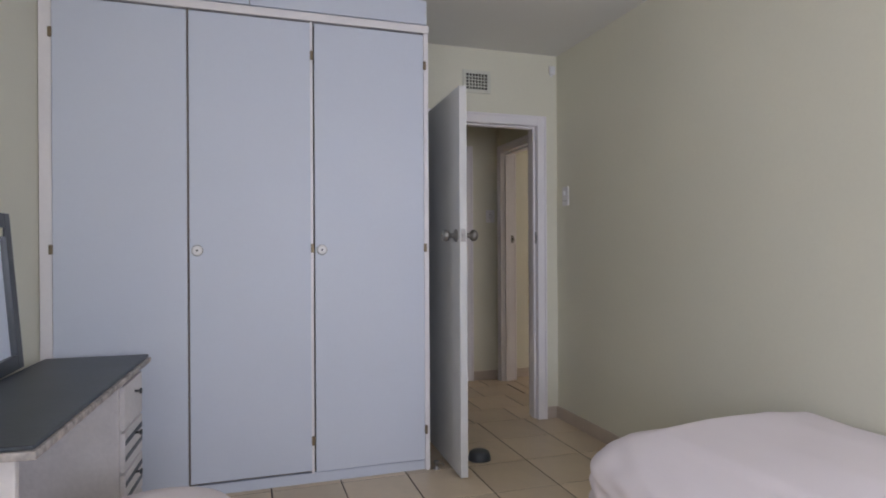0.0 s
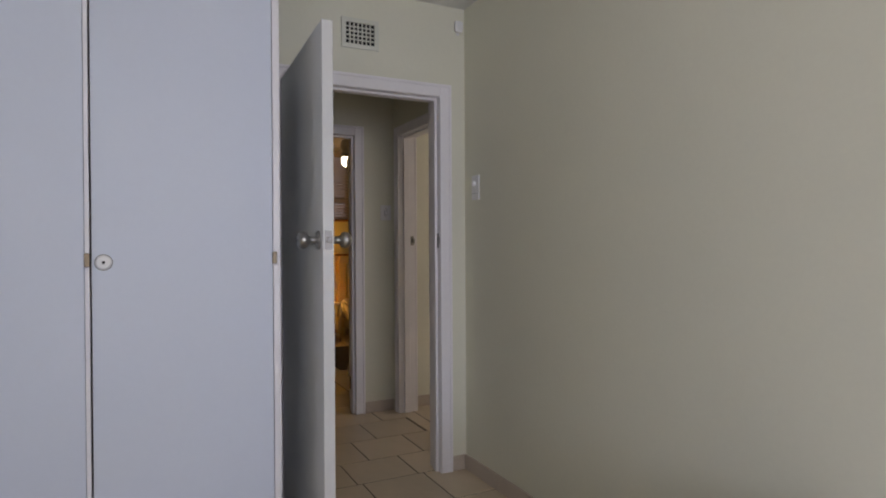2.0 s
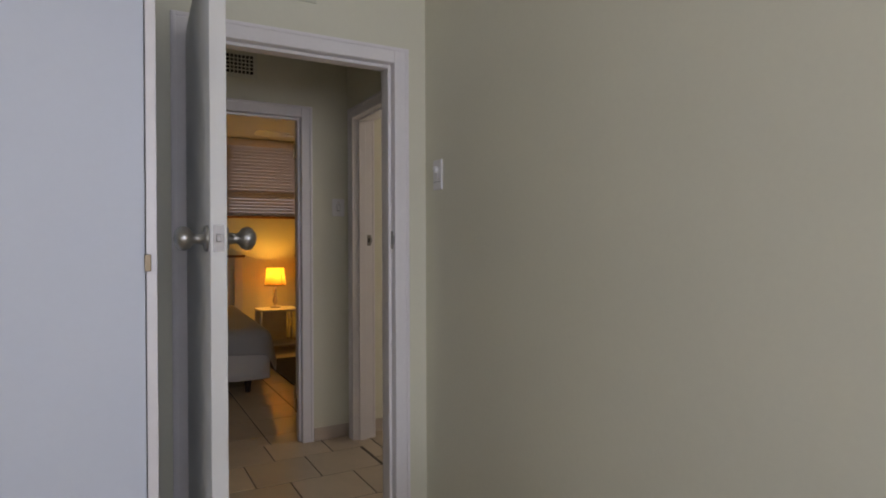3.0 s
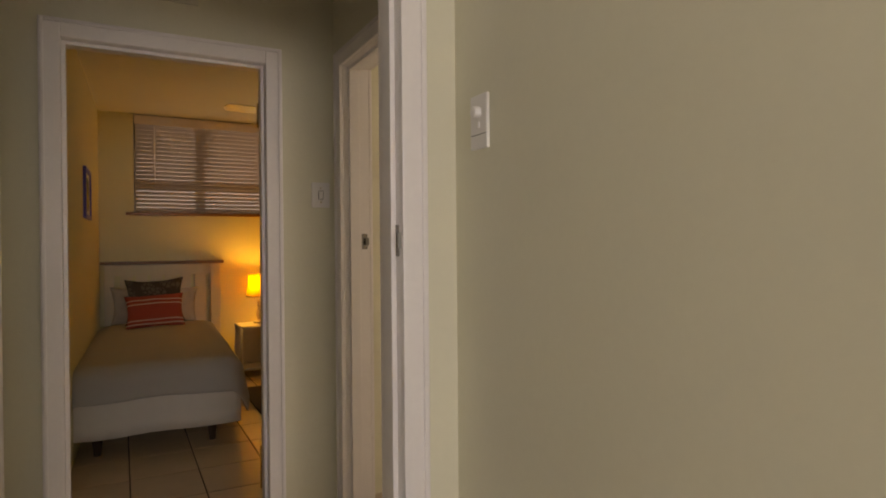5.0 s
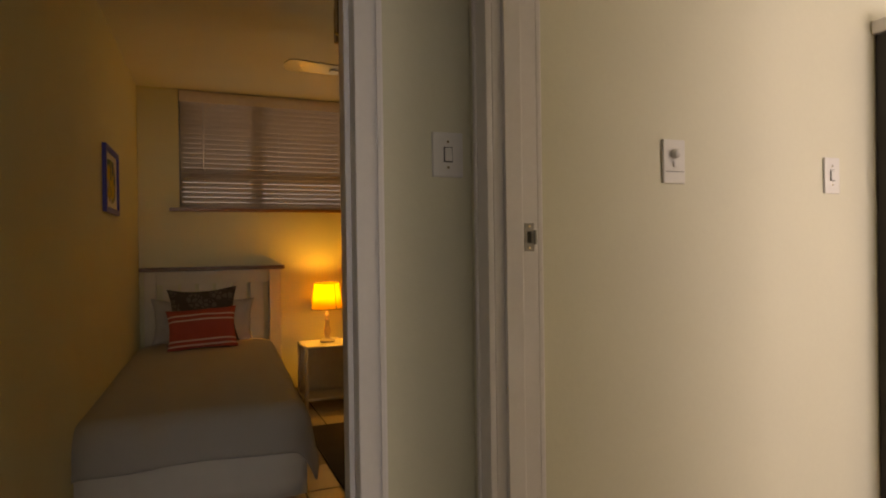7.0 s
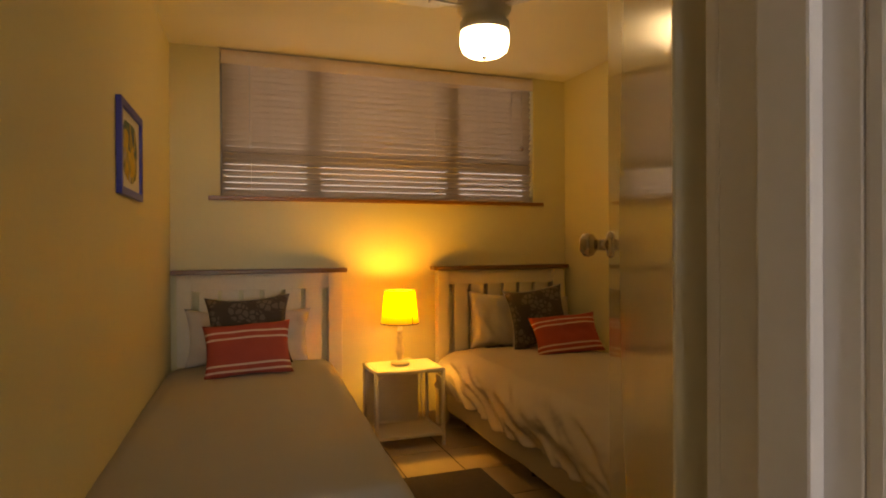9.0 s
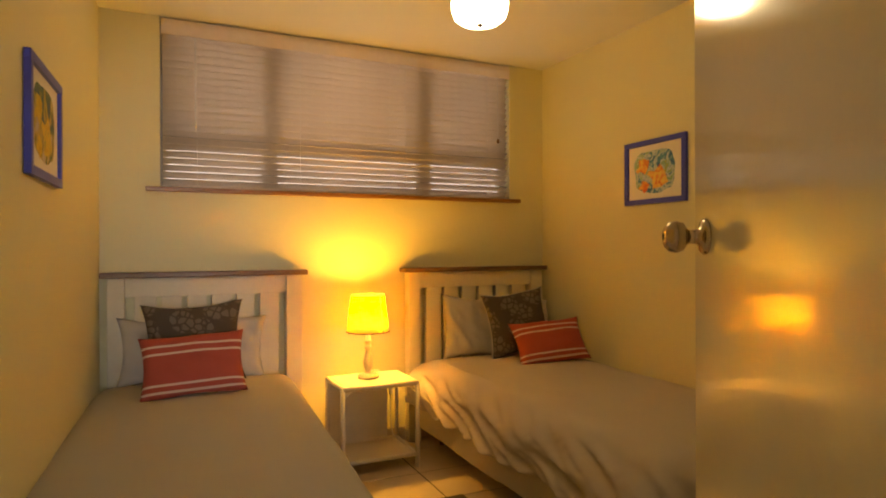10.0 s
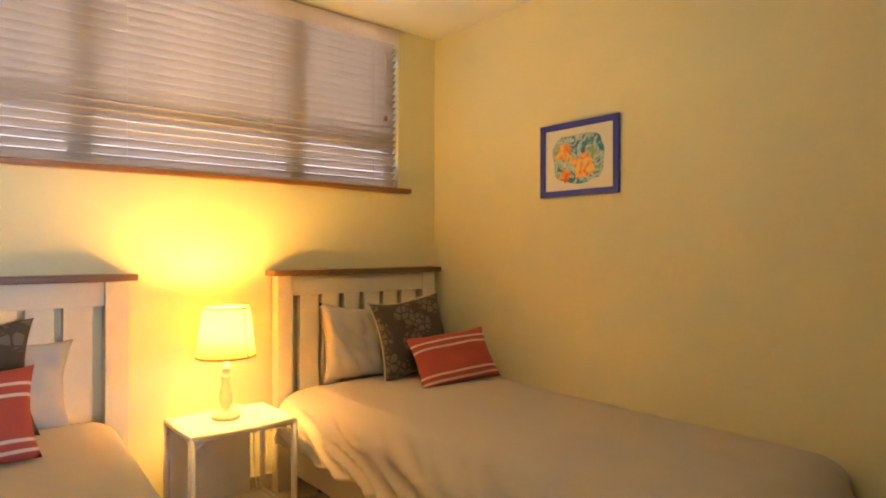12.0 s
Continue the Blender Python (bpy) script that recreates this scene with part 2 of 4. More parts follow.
def part(name, bm, mat, parent, label="", smooth=False):
    """One mesh under a thing or a part, in the parent's space."""
    ob = link(name, bm, mat, smooth)
    ob.parent = parent
    return tagged(ob, label)


def thing(name, label, category, m=None, group=""):
    ob = new(name)
    if m is not None:
        ob.matrix_world = m
    return tagged(ob, label, category, group)


def add_box(bm, x0, x1, y0, y1, z0, z1, bevel=0.0):
    r = bmesh.ops.create_cube(bm, size=1)
    vs = r["verts"]
    for v in vs:
        v.co = Vector(((x0 + x1) / 2 + v.co.x * (x1 - x0), (y0 + y1) / 2 + v.co.y * (y1 - y0), (z0 + z1) / 2 + v.co.z * (z1 - z0)))
    if bevel:
        es = list({e for v in vs for e in v.link_edges})
        bmesh.ops.bevel(bm, geom=es, offset=bevel, segments=2, affect="EDGES", profile=0.6)
    return bm


def box(x0, x1, y0, y1, z0, z1, bevel=0.0):
    return add_box(bmesh.new(), x0, x1, y0, y1, z0, z1, bevel)


def lathe(profile, seg=32, m=None):
    """A turned body round z: rows of radius and height."""
    bm = bmesh.new()
    rings = []
    for r, z in profile:
        if r < 1e-5:
            rings.append([bm.verts.new((0, 0, z))])
        else:
            rings.append([bm.verts.new((r * math.cos(2 * math.pi * i / seg), r * math.sin(2 * math.pi * i / seg), z)) for i in range(seg)])
    for a, b in zip(rings, rings[1:]):
        for i in range(seg):
            j = (i + 1) % seg
            if len(a) == 1 and len(b) > 1:
                bm.faces.new((a[0], b[i], b[j]))
            elif len(b) == 1 and len(a) > 1:
                bm.faces.new((a[i], a[j], b[0]))
            elif len(a) > 1:
                bm.faces.new((a[i], a[j], b[j], b[i]))
    if m is not None:
        bm.transform(m)
    return bm


def tube(points, r, seg=10):
    """A round bar along a row of points."""
    bm = bmesh.new()
    pts = [Vector(p) for p in points]
    rings = []
    for i, p in enumerate(pts):
        d = (pts[min(i + 1, len(pts) - 1)] - pts[max(i - 1, 0)]).normalized()
        side = d.orthogonal().normalized() if abs(d.z) < 0.9 else d.cross(Vector((0, 1, 0))).normalized()
        up = d.cross(side)
        rings.append([bm.verts.new(p + r * (math.cos(2 * math.pi * k / seg) * side + math.sin(2 * math.pi * k / seg) * up)) for k in range(seg)])
    for a, b in zip(rings, rings[1:]):
        for k in range(seg):
            bm.faces.new((a[k], a[(k + 1) % seg], b[(k + 1) % seg], b[k]))
    bm.faces.new(rings[0])
    bm.faces.new(list(reversed(rings[-1])))
    return bm


def structure(name, bm, mat, label="", category=""):
    return tagged(link(name, bm, mat), label, category, "", "structure")


# ---- plan ----
CEILING = 2.53
R1_W, R1_E, R1_S, R1_N = -1.05, 1.904, -2.40, 3.46
PS_S, PS_N, PS_W, PS_E = 3.58, 4.754, -0.60, 2.00
SLANT = 0.030  # the west wall and the bed beside it run slightly out of square
R2_W, R2_E, R2_S, R2_N = 0.955, 3.764, 4.88, 8.56
LG_E, LG_S = 5.60, 1.20


def wall(name, axis, at, thick, a0, a1, holes=(), label="cream-green painted plaster wall", paint=None):
    """A wall along x or y from a0 to a1, between at and at + thick, with holes (from, to, sill, head)."""
    bm = bmesh.new()

    def piece(p, q, z0, z1):
        if q - p > 1e-4 and z1 - z0 > 1e-4:
            if axis == "x":
                add_box(bm, p, q, at, at + thick, z0, z1)
            else:
                add_box(bm, at, at + thick, p, q, z0, z1)

    here = a0
    for h0, h1, z0, z1 in sorted(holes):
        piece(here, h0, 0, CEILING)
        piece(h0, h1, 0, z0)
        piece(h0, h1, z1, CEILING)
        here = h1
    piece(here, a1, 0, CEILING)
    return structure(name, bm, paint or WALL, label, "wall")


D1 = (0.900, 1.768)
D2 = (0.925, 1.715)
D3 = (3.66, 4.655)
HEAD = 2.055
wall("wall_bedroom_west", "y", R1_W - 0.12, 0.12, R1_S - 0.12, PS_S, [(-1.9, -0.3, 0.85, 2.15)])
wall("wall_bedroom_south", "x", R1_S - 0.12, 0.12, R1_W, R1_E, [(0.2, 1.8, 0.85, 2.15)])
wall("wall_bedroom_east", "y", R1_E, 0.216, R1_S - 0.12, R1_N)
wall("wall_bedroom_north", "x", R1_N, 0.12, R1_W, PS_E, [(*D1, 0, HEAD)])
wall("wall_passage_east", "y", PS_E, 0.12, R1_N, PS_N, [(*D3, 0, HEAD)])
wall("wall_passage_west", "y", PS_W - 0.12, 0.12, PS_S, R2_S)
wall("wall_passage_north", "x", PS_N, R2_S - PS_N, PS_W, LG_E, [(*D2, 0, HEAD)])
slanted = bmesh.new()
add_box(slanted, R2_W - 0.30, R2_W, R2_S, R2_N + 0.14, 0, CEILING)
for v in slanted.verts:
    v.co.x -= (R2_N - v.co.y) * SLANT
structure("wall_twin_west", slanted, WALL_TWIN, "pale yellow painted plaster wall", "wall")
wall("wall_twin_east", "y", R2_E, 0.12, R2_S, R2_N + 0.14, (), "pale yellow painted plaster wall", WALL_TWIN)
wall("wall_twin_north", "x", R2_N, 0.14, R2_W, R2_E, [(1.25, 3.485, 1.585, CEILING)], "pale yellow painted plaster wall", WALL_TWIN)
wall("wall_lounge_east", "y", LG_E, 0.12, LG_S - 0.12, R2_S)
# Unseen wall, added to keep window light off the lounge wall's left part.
wall("wall_lounge_nib", "x", 3.34, 0.12, R1_E + 0.216, 3.30)
wall("wall_lounge_south", "x", LG_S - 0.12, 0.12, R1_E + 0.216, LG_E, [(3.6, 5.1, 0.75, 2.15)])
for nm, a in (("ceiling_bedroom", (R1_W - 0.12, R1_E + 0.1, R1_S - 0.12, R1_N + 0.06)), ("ceiling_passage", (PS_W - 0.12, PS_E + 0.06, R1_N + 0.06, PS_N + 0.06)),
              ("ceiling_twin", (R2_W - 0.30, R2_E + 0.12, PS_N + 0.06, R2_N + 0.14)), ("ceiling_lounge", (PS_E + 0.06, LG_E + 0.12, LG_S - 0.12, PS_N + 0.06))):
    structure(nm, box(*a, CEILING, CEILING + 0.12), CEIL, "smooth white-painted plaster ceiling", "ceiling")
structure("ground", box(-60, 60, -60, 60, -0.5, -0.15), GROUND, "paved garden ground outside the windows", "ground")
# Made-up tall wall that bounces whitish sunlight into the blind's gaps.
structure("wall_outside", box(-6, 12, 12.0, 12.3, -0.15, 6.5), OUTER, "pale wall added outside to reflect sunlight through the blind", "wall")


# ---- door frames ----
def door_frame(name, axis, lo, hi, near, far, label, depth_in=0.022):
    """A rebated timber frame lining an opening from lo to hi, proud of both wall faces, with a stepped face and a stop."""
    ob = tagged(new(name), label, "door frame", "", "structure")

    def b(p, q, d0, d1, z0, z1, bev=0.004):
        return box(p, q, d0, d1, z0, z1, bev) if axis == "x" else box(d0, d1, p, q, z0, z1, bev)

    w = 0.048
    n, f = near - 0.016, far + 0.016
    mid = (near + far) / 2
    for side, (o, i) in (("l", (lo - w, lo + depth_in)), ("r", (hi + w, hi - depth_in))):
        p, q = min(o, i), max(o, i)
        part("jamb", b(p, q, n, near + 0.0, 0, HEAD + w), TRIM, ob)
        part("jamb", b(p, q, far, f, 0, HEAD + w), TRIM, ob)
        lin = (lo, lo + depth_in) if side == "l" else (hi - depth_in, hi)
        part("jamb", b(*lin, near, far, 0, HEAD, 0.002), TRIM, ob)
        st = (lo + depth_in, lo + depth_in + 0.014) if side == "l" else (hi - depth_in - 0.014, hi - depth_in)
        part("door_stop", b(*st, mid - 0.035, mid + 0.012, 0, HEAD - depth_in, 0.003), TRIM, ob)
        bead = (lo - w + 0.006, lo - w + 0.018) if side == "l" else (hi + w - 0.018, hi + w - 0.006)
        part("moulding", b(*bead, n - 0.006, n, 0, HEAD + w - 0.006, 0.002), TRIM, ob)
        part("moulding", b(*bead, f, f + 0.006, 0, HEAD + w - 0.006, 0.002), TRIM, ob)
    part("head", b(lo + depth_in, hi - depth_in, n + 0.001, near, HEAD - depth_in, HEAD + w), TRIM, ob)
    part("head", b(lo + depth_in, hi - depth_in, far, f - 0.001, HEAD - depth_in, HEAD + w), TRIM, ob)
    part("head", b(lo + depth_in, hi - depth_in, near, far, HEAD - depth_in, HEAD, 0.002), TRIM, ob)
    part("door_stop", b(lo + depth_in, hi - depth_in, mid - 0.034, mid + 0.011, HEAD - depth_in - 0.014, HEAD - depth_in, 0.003), TRIM, ob)
    part("moulding", b(lo - w + 0.018, hi + w - 0.018, n - 0.006, n, HEAD + w - 0.018, HEAD + w - 0.006, 0.002), TRIM, ob)
    return ob


door_frame("door_frame_1", "x", *D1, R1_N, PS_S, "white-painted timber frame of the open bedroom door")
door_frame("door_frame_2", "x", *D2, PS_N, R2_S, "white-painted timber frame of the twin bedroom door")
frame2 = bpy.data.objects["door_frame_2"]
for hz in (0.21, 1.842):
    hinge = part("hinge", box(D2[1] - 0.026, D2[1] - 0.0225, 4.842, 4.876, hz - 0.048, hz + 0.048), BRASS, frame2)
    part("knuckle", lathe([(0, -0.048), (0.006, -0.048), (0.006, 0.048), (0, 0.048)], 12, pose(D2[1] - 0.028, 4.882, hz)), BRASS, hinge)
door_frame("door_frame_3", "y", *D3, PS_E, PS_E + 0.12, "white-painted timber frame of the doorless lounge opening")


def strike_plate(m, label):
    """A latch plate, facing its own +z, long in y."""
    t = thing("strike_plate", label, "strike plate", m, "latch plates on door frames")
    bm = bmesh.new()
    for x0, x1, y0, y1 in ((-0.013, -0.006, -0.034, 0.034), (0.006, 0.013, -0.034, 0.034), (-0.006, 0.006, -0.034, -0.014), (-0.006, 0.006, 0.014, 0.034)):
        add_box(bm, x0, x1, y0, y1, 0, 0.002)
    part("plate", bm, PLATE, t)
    part("latch_hole", box(-0.006, 0.006, -0.014, 0.014, 0, 0.0006), BLACK, t)
    for y in (-0.026, 0.026):
        part("screw", lathe([(0, 0.0022), (0.003, 0.003), (0.0035, 0.002)], 10, pose(0, y, 0)), BRASS, t)
    part("lip", box(0.013, 0.019, -0.017, 0.017, -0.001, 0.007, 0.001), STEEL, t)
    return t


strike_plate(Matrix(((0, 0, -1, D1[1] - 0.0222), (-1.5, 0, 0, 3.486), (0, 1.15, 0, 1.26), (0, 0, 0, 1))), "steel latch plate on the white door frame")
strike_plate(Matrix(((1, 0, 0, 2.095), (0, 0, -1, D3[1] - 0.0222), (0, 1, 0, 1.267), (0, 0, 0, 1))), "small steel latch plate on the lounge door frame")


# ---- doors ----
def knob_part(parent, m, metal):
    prof = [(0.034, 0), (0.034, 0.004), (0.029, 0.009), (0.015, 0.012), (0.013, 0.030), (0.017, 0.036), (0.027, 0.043), (0.031, 0.055), (0.028, 0.068), (0.018, 0.076), (0.011, 0.078), (0, 0.077)]
    k = part("door_knob", lathe(prof, 32, m), metal, parent, "round brushed metal knob", True)
    part("keyhole", lathe([(0, 0.0785), (0.007, 0.0785), (0.007, 0.077)], 12, m), BLACK, k)
    return k


def door_leaf(name, m, width, label, metal, paint, knob=1.0, hinge_z=(0.28, 1.84), swing=1):
    """A flush leaf from its hinge along +x, faces at y = 0 and -0.04 (its own space)."""
    t = tagged(new(name), label, "door", "", "structure")
    t.matrix_world = m
    part("leaf", box(0, width, -0.04, 0, 0.008, 2.028, 0.003), paint, t)
    knob_part(t, pose(width - 0.062, 0, 1.258, -90) @ Matrix.Scale(knob, 4), metal)
    knob_part(t, pose(width - 0.062, -0.04, 1.258, 90) @ Matrix.Scale(knob, 4), metal)
    part("latch_plate", box(width, width + 0.002, -0.033, -0.007, 1.225, 1.291), PLATE, t, "steel latch plate on the edge")
    part("latch", box(width + 0.002, width + 0.010, -0.027, -0.013, 1.248, 1.268, 0.003), PLATE, t)
    for z in hinge_z:
        h = part("hinge", box(-0.002, 0, -0.034, -0.004, z - 0.045, z + 0.045), BRASS, t)
        part("knuckle", lathe([(0, -0.045), (0.006, -0.045), (0.006, 0.045), (0, 0.045)], 12, pose(-0.003, 0.004 * swing, z)), BRASS, h)
    return t


door_leaf("door_1", pose(0.922, 3.437, 0, 0, 0, -92) @ pose(0, 0.02, 0), 0.835, "open white flush bedroom door with steel knobs", STEEL, LEAF_SATIN)
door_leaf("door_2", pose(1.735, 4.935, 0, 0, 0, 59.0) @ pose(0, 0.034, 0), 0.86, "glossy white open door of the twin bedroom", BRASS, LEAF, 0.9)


# ---- wardrobe ----
def wardrobe():
    t = thing("wardrobe", "built-in white painted three-door wardrobe with cupboards above", "wardrobe", pose(0, 0, 0))
    x0, x1, y0, y1 = R1_W + 0.003, 0.762, 2.80, R1_N - 0.003
    part("side_panel", box(x1 - 0.02, x1, y0 + 0.012, y1, 0, CEILING - 0.004, 0.002), WARD, t)
    part("side_panel", box(x0, x0 + 0.02, y0 + 0.012, y1, 0, CEILING - 0.004, 0.002), WARD, t)
    part("plinth", box(x0, x1, y0 + 0.008, y0 + 0.03, 0, 0.052, 0.002), WARD, t)
    part("filler_strip", box(x0, x0 + 0.05, y0 - 0.004, y0 + 0.012, 0, 2.345, 0.002), TRIM, t)
    # Dark sheet close behind the doors, standing in for the shade inside.
    part("back_panel", box(x0 + 0.02, x1 - 0.02, y0 + 0.06, y0 + 0.07, 0.052, 2.345), WARD_GAP_SHADE, t)
    part("stile", box(x1 - 0.022, x1 + 0.004, y0 - 0.004, y0 + 0.012, 0, 2.345, 0.002), TRIM, t)
    part("rail", box(x0, x1 + 0.006, y0 - 0.012, y0 + 0.02, 2.345, 2.385, 0.003), TRIM, t)
    doors = ((-0.994, -0.437), (-0.427, 0.141), (0.162, 0.737))
    for k, (a, b) in enumerate(doors):
        d = part("wardrobe_door", box(a, b, y0 - 0.010, y0 + 0.010, 0.060 + 0.008 * (k == 1), 2.334, 0.003), WARD, t)
        if k:
            part("cup_handle", lathe([(0, 0.004), (0.009, 0.004), (0.011, 0.008), (0.019, 0.009), (0.024, 0.005), (0.025, 0), (0, 0)], 24, pose(a + 0.034, y0 - 0.010, 1.187, 90)), PLASTIC, d, "round recessed white handle", True)
            part("inner_ring", lathe([(0, 0.0115), (0.006, 0.0115), (0.014, 0.0112), (0.014, 0.006)], 20, pose(a + 0.034, y0 - 0.010, 1.187, 90)), PLASTIC, d)
            # Grey ring puts a shadow outline round the white handle.
            part("rim", lathe([(0.024, 0.0), (0.0245, 0.0065), (0.0265, 0.0045), (0.027, 0)], 24, pose(a + 0.034, y0 - 0.010, 1.187, 90)), GREYMETAL, d, "grey ring drawn as the shadow round the handle", True)
            part("screw", lathe([(0, 0.0125), (0.005, 0.0125), (0.005, 0.010)], 12, pose(a + 0.034, y0 - 0.010, 1.187, 90)), BLACK, d)
        hx = b + 0.006 if k == 2 else (b + 0.008 if k == 1 else a - 0.006)
        for z in (0.22, 1.195, 2.17):
            part("hinge", box(hx - 0.008, hx + 0.008, y0 - 0.017, y0 - 0.004, z - 0.022, z + 0.022, 0.002), WHINGE, d)
    for a, b in ((x0 + 0.01, -0.15), (-0.146, x1 - 0.004)):
        part("upper_door", box(a, b, y0 - 0.008, y0 + 0.010, 2.392, CEILING - 0.01, 0.003), WARD, t)
    # Dark strip painted as shade in the first door gap.
    part("divider", box(-0.4365, -0.4275, y0 + 0.004, y0 + 0.05, 0.052, 2.345), WARD_GAP_SHADE, t)
    part("divider", box(0.142, 0.155, y0 + 0.002, y0 + 0.05, 0.052, 2.345), TRIM, t)
    return t


wardrobe()


# ---- vents, switches, small wall fittings ----
def air_vent(m, w, h, label):
    """A louvre-less grid vent, facing its own -y."""
    t = thing("air_vent", label, "air vent", m, "grid vents above the doors")
    part("backing", box(-w / 2 + 0.02, w / 2 - 0.02, -0.004, -0.001, -h / 2 + 0.02, h / 2 - 0.02), BLACK, t)
    bm = bmesh.new()
    for a in ((-w / 2, w / 2, -h / 2, -h / 2 + 0.022), (-w / 2, w / 2, h / 2 - 0.022, h / 2), (-w / 2, -w / 2 + 0.022, -h / 2 + 0.022, h / 2 - 0.022), (w / 2 - 0.022, w / 2, -h / 2 + 0.022, h / 2 - 0.022)):
        add_box(bm, a[0], a[1], -0.012, 0, a[2], a[3])
    part("frame", bm, VENT, t)
    n = 7
    for k in range(1, n):
        x = -w / 2 + 0.022 + (w - 0.044) * k / n
        part("bar", box(x - 0.003, x + 0.003, -0.010, -0.004, -h / 2 + 0.022, h / 2 - 0.022), VENT, t)
    for k in range(1, 5):
        z = -h / 2 + 0.022 + (h - 0.044) * k / 5
        part("bar", box(-w / 2 + 0.022, w / 2 - 0.022, -0.0105, -0.0045, z - 0.003, z + 0.003), VENT, t)
    return t


air_vent(pose(1.302, R1_N, 2.305), 0.195, 0.150, "cream grid air vent on the wall above the bedroom door")
air_vent(pose(1.328, PS_N, 2.312), 0.200, 0.155, "cream grid air vent on the passage wall above the door")


def switch(m, w, h, kind, label):
    """A switch plate facing its own -y."""
    t = thing("light_switch", label, "light switch", m, "wall switches")
    part("plate", box(-w / 2, w / 2, -0.009, 0, -h / 2, h / 2, 0.003), PLASTIC, t)
    if kind == "dimmer":
        part("dimmer_knob", lathe([(0.014, 0), (0.013, 0.014), (0.010, 0.017), (0, 0.017)], 20, pose(0, -0.009, h * 0.17, 90)), PLASTIC, t, "", True)
        part("rocker", box(-0.007, 0.007, -0.013, -0.009, -0.017, 0.0, 0.002), PLASTIC, t)
        part("groove", box(-w / 2 + 0.006, w / 2 - 0.006, -0.0094, -0.009, -h * 0.24, -h * 0.24 + 0.0015), BLACK, t)
    else:
        part("rocker_surround", box(-0.012, 0.012, -0.0096, -0.009, -0.019, 0.019), BLACK, t)
        part("rocker", box(-0.010, 0.010, -0.014, -0.009, -0.017, 0.017, 0.002), PLASTIC, t)
        for z in (-0.032, 0.032):
            part("screw", lathe([(0, 0.0015), (0.003, 0.001), (0.0035, 0)], 10, pose(0, -0.009, z, 90)), BRASS, t)
    return t


switch(pose(R1_E, 3.333, 1.541, 0, 0, -90), 0.074, 0.130, "dimmer", "white dimmer and bell switch plate on the bedroom wall")
switch(pose(1.932, PS_N, 1.477), 0.082, 0.112, "rocker", "square white single rocker switch on the passage wall")
switch(pose(2.663, PS_N, 1.491), 0.082, 0.130, "dimmer", "white dimmer switch plate on the lounge wall")
switch(pose(3.358, PS_N, 1.472), 0.074, 0.122, "rocker", "white rocker switch plate on the lounge wall")
sensor = thing("alarm_sensor", "small white alarm sensor high in the wall corner", "sensor", pose(1.862, R1_N, 2.425))
part("housing", box(-0.022, 0.022, -0.028, 0, -0.03, 0.03, 0.009), PLASTIC, sensor)
part("bracket", box(-0.008, 0.008, -0.004, 0.0, -0.042, -0.03), PLASTIC, sensor)


# ---- bedroom: things ----
def dressing_table():
    t = thing("dressing_table", "distressed white dressing table with charcoal top and slatted drawers", "dressing table", pose(-0.578, 2.60, 0, 0, 0, -3) @ pose(0.578, -2.60, 0))
    x0, x1, y0, y1, h = R1_W + 0.070, -0.578, 1.33, 2.60, 0.735
    top = part("tabletop", box(x0, x1, y0, y1, h - 0.012, h, 0.005), CHARCOAL, t, "charcoal painted top")
    part("worn_edge", box(x0, x1 + 0.008, y0 - 0.008, y1 + 0.008, h - 0.034, h - 0.0125, 0.006), DISTRESS, top, "chipped moulded edge")
    part("end_panel", box(x0 + 0.02, x1 - 0.05, y0 + 0.03, y0 + 0.055, 0.03, h - 0.035, 0.004), WORN, t)
    for a, b in ((y1 - 0.37, y1 - 0.03),):
        p = part("pedestal", box(x0 + 0.02, x1 - 0.035, a, b, 0.03, h - 0.035, 0.004), WORN, t)
        heights = [(0.50, 0.67), (0.34, 0.49), (0.18, 0.33), (0.04, 0.17)]
        for k, (z0, z1) in enumerate(heights):
            d = part("drawer_front", box(x1 - 0.035, x1 - 0.018, a + 0.02, b - 0.02, z0, z1, 0.004), WORN, t)
            if k:
                for j in range(2):
                    zz = z0 + (z1 - z0) * (0.33 + 0.4 * j)
                    part("slot", box(x1 - 0.018, x1 - 0.0165, a + 0.03, b - 0.03, zz - 0.010, zz + 0.010), BLACKFRAME, d)
            part("pull", lathe([(0.005, 0), (0.005, 0.016), (0.012, 0.020), (0.012, 0.026), (0, 0.027)], 14, pose(x1 - 0.018, (a + b) / 2 + 0.02, (z0 + z1) / 2 + 0.03, 0, 90)), BLACKFRAME, d, "black metal pull")
    part("back_board", box(x0 + 0.02, x0 + 0.035, y0 + 0.056, y1 - 0.371, 0.05, h - 0.035), WORN, t)
    for y in (y0 + 0.06, y1 - 0.06):
        for x in (x0 + 0.06, x1 - 0.07):
            part("foot", box(x - 0.025, x + 0.025, y - 0.025, y + 0.025, 0, 0.03), WORN, t)
    return t


dressing_table()


def leaning_mirror():
    t = thing("standing_mirror", "black-framed mirror leaning on the dressing table", "mirror", pose(-0.998, 2.44, 0.737, 0, -4.5, 0))
    w, h, f = 0.62, 0.60, 0.055
    for n, a in (("frame_side", (-0.03, 0, -f, 0, 0, h)), ("frame_side", (-0.03, 0, -w, -w + f, 0, h)), ("frame_bottom", (-0.03, 0, -w + f, -f, 0, f)), ("frame_top", (-0.03, 0, -w + f, -f, h - f, h))):
        part(n, box(*a, 0.003), BLACKFRAME, t)
    part("mirror_glass", box(-0.022, -0.012, -w + f, -f, f, h - f), MIRROR, t, "silvered glass")
    return t


leaning_mirror()

stool = thing("pouf", "low round white upholstered stool beside the dressing table", "stool", pose(-0.40, 1.47, 0))
